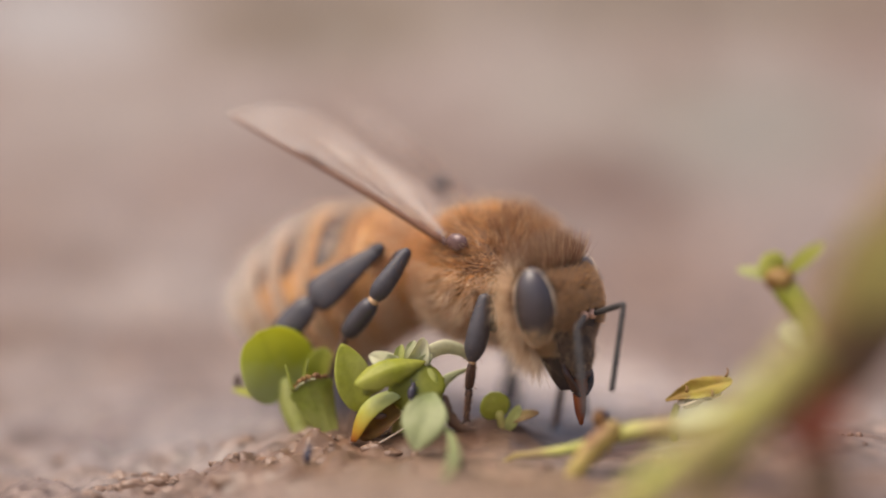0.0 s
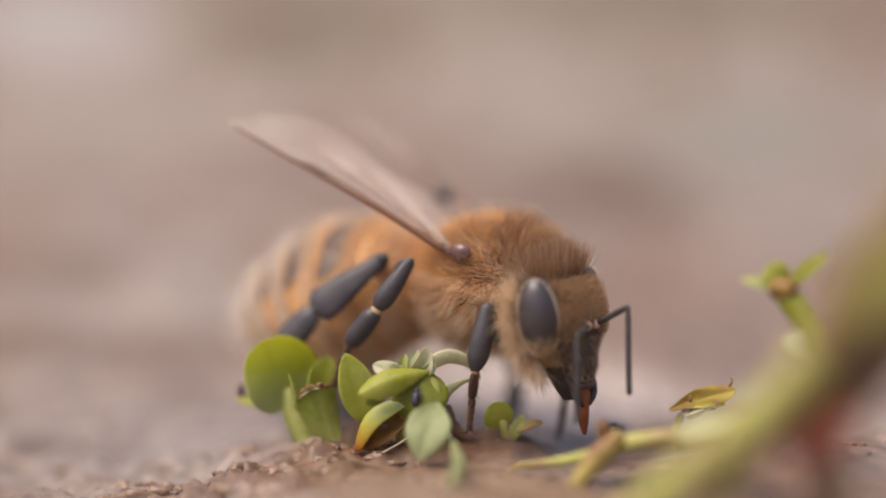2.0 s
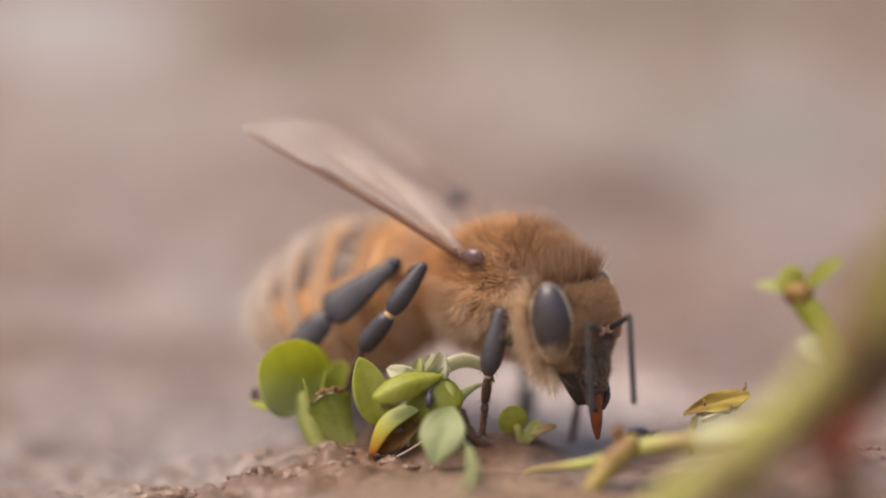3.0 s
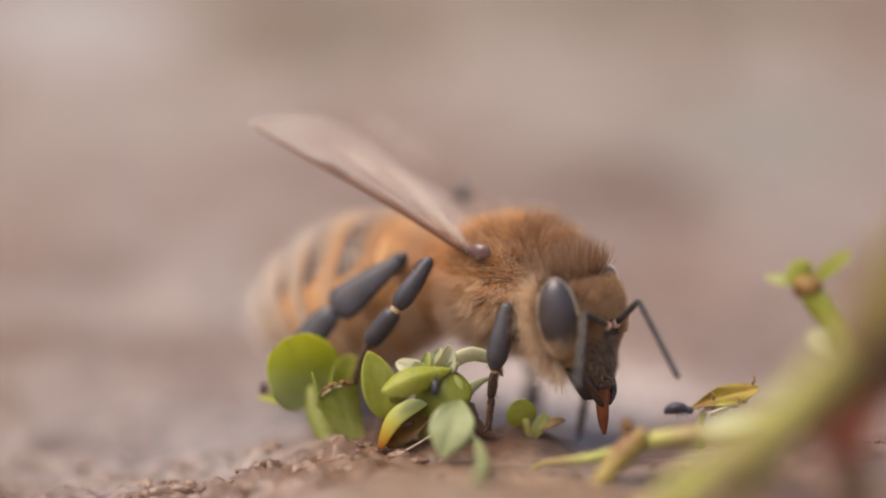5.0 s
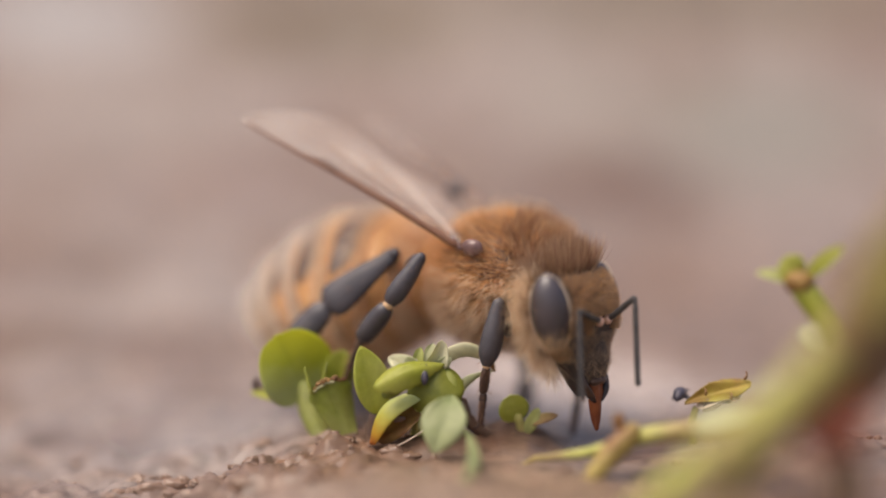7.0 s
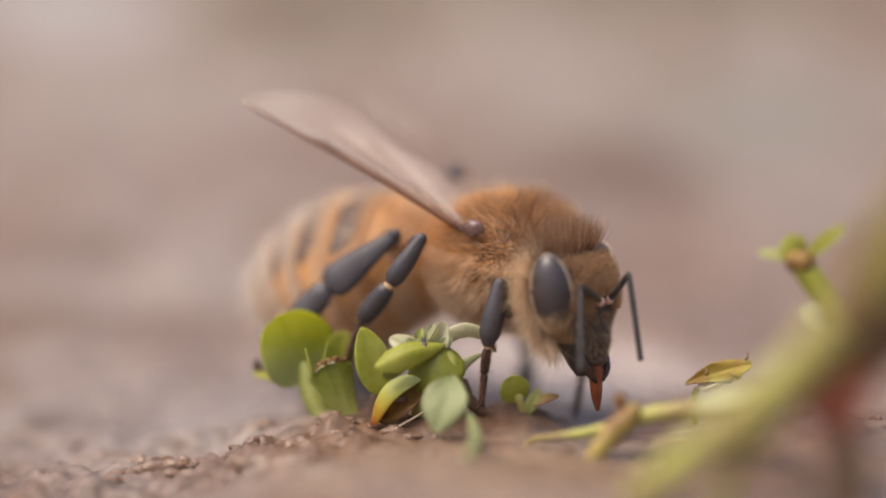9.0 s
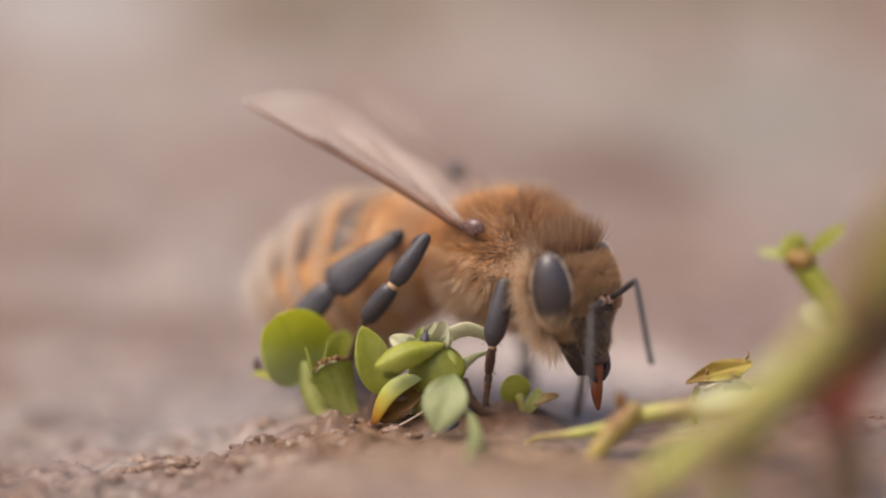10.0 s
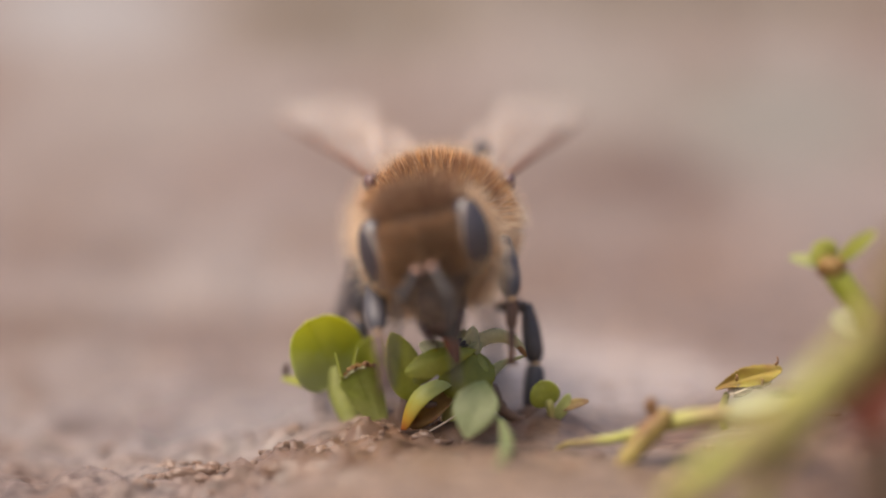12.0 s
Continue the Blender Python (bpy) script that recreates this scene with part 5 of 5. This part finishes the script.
def swing(pair, s, rows):
    """Antenna rows: seconds, the way of the stalk, the way of the whip, in the head's space."""
    root = Vector((1.15, 0.24 * s, -0.08))
    walk(pair[0], [(t, aim(root, a)) for t, a, b in rows])
    walk(pair[1], [(t, aim(root + Vector(a).normalized() * 1.3, b, (1, 0.01, 0))) for t, a, b in rows])


def step(leg, s, rows):
    """Leg rows: seconds, the knee's place, the ways of shin and foot, in the bee's space."""
    a, b, c = SEGMENTS[leg]
    hip = Vector(HIPS[leg]) * 1.0
    hip.y *= s
    hip.z += THORAX[2]
    thigh, shin, foot = [], [], []
    for t, knee, d1, d2 in rows:
        knee, d1, d2 = Vector(knee), Vector(d1).normalized(), Vector(d2).normalized()
        out = Vector((0.15, 0.4 * s, 0.9)) if leg == "fore" else Vector((0.85, 0.5 * s, 0.3))
        way = ((knee - hip).normalized() * 0.3 + out.normalized()).normalized()
        m1 = aim(knee - way * a, way, (0.3, 0, 1))
        back = m1.inverted()
        thigh.append((t, m1))
        face = (0.2, s, 0.3) if leg == "hind" else (1, 0.3 * s, 0.2)
        shin.append((t, back @ aim(knee, d1, face)))
        foot.append((t, back @ aim(knee + d1 * b, d2, face)))
    for pieces, keyed in zip(LEGS[leg, s], (thigh, shin, foot)):
        for piece in pieces:
            walk(piece, keyed)


def motions():
    walk(BEE, [(t, pose(x * S, y * S, (z - THORAX[2]) * S, 0, 0, -a)) for t, x, y, z, a in [
        (0, 1.59, 2.20, 5.19, 29), (2.5, 1.57, 2.20, 5.17, 29), (4.5, 1.48, 2.20, 5.12, 29), (10.2, 1.48, 2.20, 5.10, 29), (10.4, 1.25, 2.30, 5.47, 36), (10.6, 0.74, 2.60, 5.63, 50), (10.8, 0.51, 2.90, 5.81, 61), (11.2, -0.58, 3.00, 6.29, 60), (11.6, -0.96, 2.40, 6.59, 63), (11.8, -1.41, 1.80, 6.67, 76), (12, -1.66, 1.15, 6.61, 88)]])
    walk(BEE_HEAD, [(t, pose(x * S, y * S, z * S, a, b, c)) for t, x, y, z, a, b, c in [
        (0, 2.92, -1.23, 3.57, 0, -8, -6), (10.2, 2.92, -1.23, 3.57, 0, -8, -6), (10.4, 2.85, -1.27, 4.01, 0, -6, -7), (10.5, 2.66, -1.48, 4.0, 0, -5, -6), (10.6, 2.95, -1.25, 4.36, 0, -3, -13), (10.8, 3.37, -0.94, 4.59, 0, -2, -8), (11, 3.10, -1.50, 4.52, -1, -2, -9), (11.2, 3.57, -0.82, 4.44, -2, -2, -9), (11.4, 3.4, -0.65, 4.52, -1, -1, -8.5), (11.5, 3.5, -0.55, 4.66, -1, 0, -8.75), (11.6, 3.39, -0.62, 4.58, 0, 0, -9), (11.7, 3.26, -0.85, 4.31, 2, 2, -8.5), (11.8, 3.38, -0.51, 4.15, 4, 5, -8), (12, 3.49, -0.42, 3.77, 14, 2, -11)]])
    walk(BEE_ABDOMEN, [(t, pose(*(vec(WAIST) * S), 0, b + 11, c)) for t, b, c in [
        (0, -10, 0), (0.7, -11.2, 0), (1.4, -10, 0), (2.1, -11.2, 0), (2.8, -10, 0), (4.0, -11, 0), (5.2, -10, 0), (5.9, -11.2, 0), (6.6, -10, 0),
        (7.6, -11, 0), (9.0, -10, 0), (9.7, -11, 0), (10.3, -10, 0), (10.8, -14, 0), (11.2, -16, 4), (11.6, -16, 6), (12, -14, 4)]])
    walk(BEE_TONGUE, [(t, pose(x * S, 0, z * S, 0, b, 0)) for t, x, z, b in [(0, 0.10, 0.05, 2), (10.2, 0.10, 0.05, 2), (10.4, 0, -0.6, 0), (10.8, 0, -0.6, 0), (11.2, 0, -0.45, 2), (11.45, 0.1, 0.2, 14), (12, 0.1, 0.2, 14)]])
    walk(BEE_WINGS[0], [(t, wing_pose(o, u, k, -1)) for t, o, u, k in [
        (0, 1.7, 4.08, 0.3), (5, 1.7, 4.05, 0.3), (10.2, 1.7, 4.0, 0.3), (10.5, 2.0, 3.0, 0.15), (10.8, 2.3, 2.3, 0), (11.2, 2.5, 1.8, 0), (11.6, 2.8, 1.7, 0.05), (12, 3.55, 1.6, 0.3)]])
    walk(BEE_WINGS[1], [(t, wing_pose(o, u, k, 1)) for t, o, u, k in [
        (0, 3.6, 2.75, 0.65), (9.0, 3.65, 2.6, 0.65), (10.2, 3.65, 2.6, 0.65), (10.5, 3.1, 2.7, 0.3), (10.8, 2.6, 2.2, 0.1), (11.2, 2.5, 1.8, 0), (11.6, 2.8, 1.7, 0.05), (12, 3.55, 1.6, 0.3)]])
    swing(BEE_ANTENNAE[0], -1,
          [(0, (0.33, -0.93, -0.18), (0.15, -0.24, -0.96)), (0.4, (0.34, -0.93, -0.12), (0.04, -0.13, -1.00)), (0.8, (-0.01, -1.00, -0.04), (-0.16, -0.28, -0.95)),
           (1.2, (0.07, -0.87, 0.49), (0.13, -0.56, -0.81)), (1.7, (0.22, -0.91, 0.35), (0.00, -0.14, -0.99)), (2, (0.28, -0.96, -0.09), (-0.03, -0.18, -0.99)),
           (2.2, (-0.13, -0.98, -0.18), (-0.21, -0.30, -0.93)), (2.4, (0.07, -0.99, 0.10), (-0.03, -0.18, -0.99)), (2.8, (0.29, -0.87, 0.40), (0.01, -0.15, -0.99)),
           (3, (0.23, -0.93, 0.27), (0.01, -0.15, -0.99)), (3.2, (0.06, -0.91, 0.43), (0.33, -0.85, -0.41))]
          + [(4.8, (0.19, -0.84, 0.52), (0.35, -0.63, -0.70)), (5, (-0.03, -0.91, 0.43), (0.16, -0.60, -0.78)), (5.2, (-0.48, -0.83, 0.29), (0.01, -0.61, -0.79)),
           (5.4, (-0.03, -0.88, 0.47), (0.21, -0.61, -0.76)), (5.6, (0.32, -0.85, 0.41), (0.23, -0.31, -0.92)), (5.8, (0.32, -0.83, 0.45), (0.41, -0.42, -0.81)),
           (6, (0.36, -0.78, 0.50), (0.20, -0.29, -0.93))]
          + [(6.2, (0.37, -0.81, 0.47), (0.28, -0.41, -0.87)), (6.4, (0.16, -0.98, -0.13), (-0.01, -0.16, -0.99)), (6.8, (-0.08, -1.00, -0.10), (-0.15, -0.26, -0.95)),
           (7, (0.04, -0.93, 0.36), (-0.00, -0.15, -0.99)), (7.4, (0.18, -0.90, 0.39), (0.12, -0.46, -0.88)), (7.7, (0.07, -0.88, 0.47), (0.18, -0.42, -0.89))]
          + [(9.5, (-0.02, -0.86, 0.51), (0.03, -0.32, -0.94)), (9.7, (-0.10, -0.86, 0.50), (0.16, -0.83, -0.53)), (9.9, (0.05, -0.92, 0.39), (0.00, -0.57, -0.82)),
           (10.1, (0.48, -0.75, -0.45), (0.36, -0.45, -0.82)), (10.3, (0.79, -0.52, -0.32), (0.49, -0.54, -0.69)), (10.5, (0.09, -0.99, 0.06), (-0.05, -0.91, -0.42)),
           (10.7, (0.11, -0.94, 0.32), (-0.11, -0.57, -0.81)), (10.9, (0.07, -0.99, 0.15), (-0.07, -0.55, -0.83)), (11, (0.05, -0.95, -0.29), (-0.06, -0.37, -0.92)), (11.2, (0.36, -0.93, 0.10), (0.69, -0.61, -0.38)),
           (11.4, (0.80, -0.58, 0.10), (0.86, -0.30, -0.40)), (11.5, (0.82, -0.70, 0.05), (0.93, -0.37, -0.30)), (11.6, (0.74, -0.67, -0.07), (0.55, -0.34, -0.76)), (11.8, (0.99, 0.12, 0.01), (0.34, -0.27, -0.90)),
           (12, (1.07, -0.49, -0.55), (0.11, -0.32, -0.95))])
    swing(BEE_ANTENNAE[1], 1,
          [(0, (0.97, -0.14, 0.21), (-0.14, -0.24, -0.96)), (0.4, (0.93, -0.05, 0.36), (-0.11, -0.21, -0.97)), (0.8, (0.84, 0.11, 0.53), (-0.10, -0.21, -0.98)),
           (1.2, (0.85, -0.09, 0.51), (0.06, -0.23, -0.97)), (1.7, (0.86, -0.19, 0.47), (0.01, -0.12, -1.00)), (2, (0.93, -0.01, 0.37), (-0.02, -0.15, -0.99)),
           (2.2, (0.93, 0.01, 0.36), (-0.09, -0.21, -0.98)), (2.4, (0.98, 0.01, 0.17), (-0.16, -0.26, -0.95)), (2.8, (0.91, -0.27, 0.35), (0.00, -0.14, -0.99)),
           (3, (0.85, -0.42, 0.33), (0.01, -0.13, -1.00)), (3.2, (0.84, -0.34, 0.42), (0.77, -0.06, -0.64))]
          + [(4.8, (0.82, -0.23, 0.52), (0.45, -0.10, -0.89)), (5, (0.82, -0.22, 0.54), (0.46, -0.08, -0.88)), (5.2, (0.78, -0.24, 0.58), (0.14, -0.04, -0.99)),
           (5.4, (0.80, -0.21, 0.55), (0.17, -0.02, -0.98)), (5.6, (0.80, -0.17, 0.57), (0.19, 0.00, -0.98)), (5.8, (0.78, -0.24, 0.58), (0.11, -0.05, -0.99)),
           (6, (0.80, -0.17, 0.57), (0.21, -0.13, -0.97))]
          + [(6.2, (0.78, 0.07, 0.63), (0.09, -0.06, -0.99)), (6.4, (0.79, -0.17, 0.59), (0.16, -0.02, -0.99)), (6.8, (0.86, -0.14, 0.50), (0.00, -0.14, -1.00)),
           (7, (0.86, -0.11, 0.50), (0.00, -0.14, -1.00)), (7.4, (0.86, -0.18, 0.49), (0.14, -0.04, -0.99)), (7.7, (0.79, -0.10, 0.60), (0.07, -0.09, -0.99))]
          + [(9.5, (0.74, -0.24, 0.62), (0.08, -0.07, -0.99)), (9.7, (0.76, -0.17, 0.62), (0.13, -0.22, -0.97)), (9.9, (0.78, -0.21, 0.59), (0.32, -0.26, -0.91)),
           (10.1, (0.95, -0.13, 0.28), (0.19, -0.29, -0.94)), (10.3, (0.85, -0.31, 0.42), (0.92, -0.00, -0.40)), (10.5, (0.70, 0.24, 0.67), (0.79, 0.59, -0.20)),
           (10.7, (0.64, 0.31, 0.70), (0.94, 0.33, -0.11)), (10.9, (0.96, 0.23, 0.17), (0.67, -0.12, -0.73)), (11, (0.76, 0.54, -0.37), (-0.01, -0.32, -0.95)), (11.2, (0.82, 0.41, -0.40), (0.65, -0.55, -0.52)),
           (11.4, (0.84, 0.49, 0.24), (0.30, 0.40, -0.87)), (11.6, (0.28, 0.91, 0.32), (0.59, 0.34, -0.73)), (11.8, (0.14, 0.98, -0.12), (0.29, 0.43, -0.86)),
           (12, (0.90, 0.51, -0.85), (0.09, -0.15, -0.99))])
    step("fore", -1, [
        (0, (1.10, -2.59, 4.11), (-0.13, -0.18, -0.97), (-0.15, 0.09, -0.98)),
        (9.8, (1.06, -2.60, 4.14), (-0.13, -0.18, -0.97), (-0.15, 0.09, -0.98)),
        (10.3, (1.42, -2.47, 3.97), (-0.11, -0.19, -0.97), (-0.16, 0.08, -0.98)),
        (10.6, (1.39, -2.86, 3.66), (0.84, -0.41, -0.37), (0.47, 0.29, -0.83)),
        (10.8, (1.79, -2.75, 3.96), (0.78, -0.24, -0.58), (0.48, 0.58, -0.66)),
        (11, (1.57, -3.22, 4.72), (0.66, -0.25, -0.70), (0.79, 0.08, -0.60)),
        (11.2, (1.91, -2.69, 4.46), (0.69, -0.29, -0.66), (0.75, -0.12, -0.65)),
        (11.4, (1.76, -2.41, 4.73), (0.48, -0.10, -0.87), (0.65, -0.01, -0.76)),
        (11.6, (1.92, -2.39, 4.59), (0.63, -0.13, -0.76), (0.72, 0.03, -0.70)),
        (11.8, (1.78, -2.37, 4.35), (0.80, 0.08, -0.60), (0.60, 0.47, -0.65)),
        (12, (2.63, -2.14, 2.90), (0.80, 0.07, -0.59), (0.63, 0.11, -0.77))])
    step("fore", 1, [
        (0, (2.15, 0.27, 3.48), (0.08, 0.16, -0.98), (-0.14, -0.08, -0.99)),
        (10.3, (2.30, 0.45, 3.34), (0.07, 0.16, -0.98), (-0.14, -0.09, -0.99)),
        (10.6, (2.66, 1.30, 3.14), (0.63, -0.67, -0.38), (0.54, -0.79, -0.30)),
        (10.8, (2.77, 1.69, 4.01), (0.65, 0.12, -0.75), (0.94, -0.15, -0.31)),
        (11, (2.88, 1.54, 4.35), (0.86, -0.12, -0.49), (0.99, -0.01, -0.15)),
        (11.2, (3.02, 1.64, 3.39), (0.78, -0.42, -0.46), (0.44, -0.88, -0.20)),
        (11.4, (2.76, 1.52, 2.89), (0.64, -0.31, -0.70), (0.23, -0.97, 0.03)),
        (11.45, (2.87, 1.92, 3.29), (0.56, -0.22, -0.80), (0.60, -0.62, -0.50)),
        (11.5, (2.99, 2.34, 3.86), (0.61, -0.17, -0.77), (0.93, -0.09, -0.36)),
        (11.55, (2.79, 2.17, 3.54), (0.23, -0.28, -0.93), (0.70, -0.28, -0.66)),
        (11.6, (2.78, 1.93, 3.21), (-0.07, -0.48, -0.87), (0.35, -0.53, -0.77)),
        (11.8, (1.96, 2.47, 3.83), (0.58, -0.20, -0.79), (0.66, -0.27, -0.70)),
        (12, (2.17, 1.89, 4.20), (0.56, 0.09, -0.82), (0.19, -0.01, -0.98))])
    step("mid", -1, [
        (0, (-1.48, -3.00, 5.39), (-0.47, -0.32, -0.82), (-0.65, 0.07, -0.75)),
        (9.8, (-1.50, -3.00, 5.42), (-0.47, -0.32, -0.82), (-0.65, 0.07, -0.75)),
        (10.3, (-1.13, -3.03, 5.25), (-0.45, -0.35, -0.82), (-0.66, 0.04, -0.75)),
        (10.5, (-1.15, -3.06, 5.06), (-0.22, -0.44, -0.87), (-0.21, -0.00, -0.98)),
        (10.8, (-0.74, -3.19, 4.91), (0.06, -0.33, -0.94), (-0.05, -0.10, -0.99)),
        (11.2, (-0.86, -3.08, 4.26), (0.20, -0.12, -0.97), (0.01, 0.05, -1.00)),
        (11.6, (-0.99, -2.82, 4.52), (0.17, -0.08, -0.98), (0.11, 0.05, -0.99)),
        (12, (-1.9, -2.40, 2.95), (0.05, -0.05, -0.97), (0.0, 0.05, -0.99))])
    step("hind", -1, [
        (0, (-2.70, -2.53, 5.40), (-0.73, -0.29, -0.62), (-0.61, -0.26, -0.75)),
        (9.8, (-2.70, -2.54, 5.42), (-0.73, -0.29, -0.62), (-0.61, -0.26, -0.75)),
        (10.3, (-2.37, -2.64, 5.26), (-0.71, -0.33, -0.62), (-0.59, -0.30, -0.75)),
        (10.5, (-2.90, -2.09, 5.20), (-0.55, -0.30, -0.78), (-0.47, -0.47, -0.75)),
        (10.8, (-2.94, -2.62, 4.98), (-0.38, -0.39, -0.84), (-0.24, -0.45, -0.86)),
        (11.2, (-3.36, -2.22, 4.09), (-0.27, -0.27, -0.92), (0.01, -0.20, -0.98)),
        (11.6, (-3.11, -2.13, 4.23), (-0.20, -0.20, -0.96), (-0.10, -0.32, -0.94)),
        (12, (-2.60, -2.77, 2.72), (-0.32, -0.16, -0.93), (0.37, -0.32, -0.87))])
    step("mid", 1, [
        (0, (-0.85, 2.73, 2.61), (-0.01, 0.22, -0.98), (-0.09, -0.02, -1.00)),
        (10.3, (-0.85, 2.72, 2.47), (-0.02, 0.22, -0.98), (-0.09, -0.02, -1.00)),
        (10.8, (-2.30, 2.24, 1.87), (0.11, 0.70, -0.71), (0.20, 0.72, -0.67)),
        (11.2, (-1.58, 2.47, 1.50), (0.02, 0.58, -0.82), (0.23, 0.68, -0.70)),
        (11.6, (-0.02, 2.61, 2.46), (0.45, 0.03, -0.89), (0.09, -0.20, -0.98)),
        (12, (-0.00, 2.79, 1.74), (0.11, 0.13, -0.99), (0.15, -0.06, -0.99))])
    step("hind", 1, [
        (0, (-4.79, 2.83, 2.27), (-0.74, 0.16, -0.65), (-0.44, -0.08, -0.89)),
        (10.3, (-4.79, 2.58, 2.13), (-0.75, 0.12, -0.65), (-0.44, -0.11, -0.89)),
        (10.8, (-4.98, 1.54, 1.53), (-0.52, 0.20, -0.83), (-0.26, 0.15, -0.95)),
        (11.4, (-4.12, 2.69, 1.47), (-0.33, 0.27, -0.90), (-0.11, 0.22, -0.97)),
        (12, (-4.45, 1.59, 1.47), (-0.49, 0.20, -0.85), (-0.01, 0.06, -1.00))])
    walk(BUGS[0], [(t, pose(x * S, y * S, z * S, 0, b, a)) for t, x, y, z, a, b in [
        (0, 5.05, 0.40, 0.59, 80, 0), (1.5, 5.12, 0.40, 0.62, 70, 0), (2.6, 5.48, 0.40, 0.48, 10, 0), (4.8, 6.49, 0.00, 1.14, 0, 0), (6, 6.77, 0.00, 1.35, 60, 0), (7, 6.84, 0.00, 1.53, 70, 0), (7.7, 7.05, 0.00, 1.61, 20, 0), (9.3, 8.18, -0.20, 1.32, 0, 0), (9.7, 8.49, 0.30, 1.08, 0, 0), (12, 9.22, 0.80, 0.81, 0, 0)]])
    walk(BUGS[1], [(t, pose(x * S, y * S, z * S, 0, b, a)) for t, x, y, z, a, b in [
        (0, -4.03, -2.60, 0.30, 60, -70), (0.3, -3.81, -2.20, 0.42, 60, -60), (0.6, -3.75, -1.60, 0.46, 50, -50), (1, -3.46, 0.60, 0.32, 40, -30), (12, -3.29, 0.80, 0.37, 40, -30)]])
    walk(BUGS[2], [(t, pose(x * S, y * S, z * S, 0, b, a)) for t, x, y, z, a, b in [
        (0, -0.89, -1.20, 1.97, 60, -70), (1.5, -0.90, -1.20, 2.04, 70, -70), (5.5, -1.11, -1.20, 2.43, 95, -72), (9.5, -1.22, -0.95, 2.88, 95, -60), (10.4, -1.12, -0.75, 3.02, 70, -30), (12, -0.98, -0.60, 2.90, 40, 0)]])
    walk(BUGS[3], [(t, pose(x * S, y * S, z * S, 0, b, a)) for t, x, y, z, a, b in [
        (0, -0.49, -0.50, 0.27, 200, 0), (9.5, -0.49, -0.50, 0.27, 200, 0), (10, -0.35, -1.20, 0.07, 230, 30), (10.4, -0.28, -2.00, -0.07, 220, 40), (10.8, -0.41, -2.30, -0.15, 180, 20), (11.2, -0.62, -2.50, -0.21, 180, 10), (12, -0.65, -2.60, -0.22, 150, 0)]])


motions()
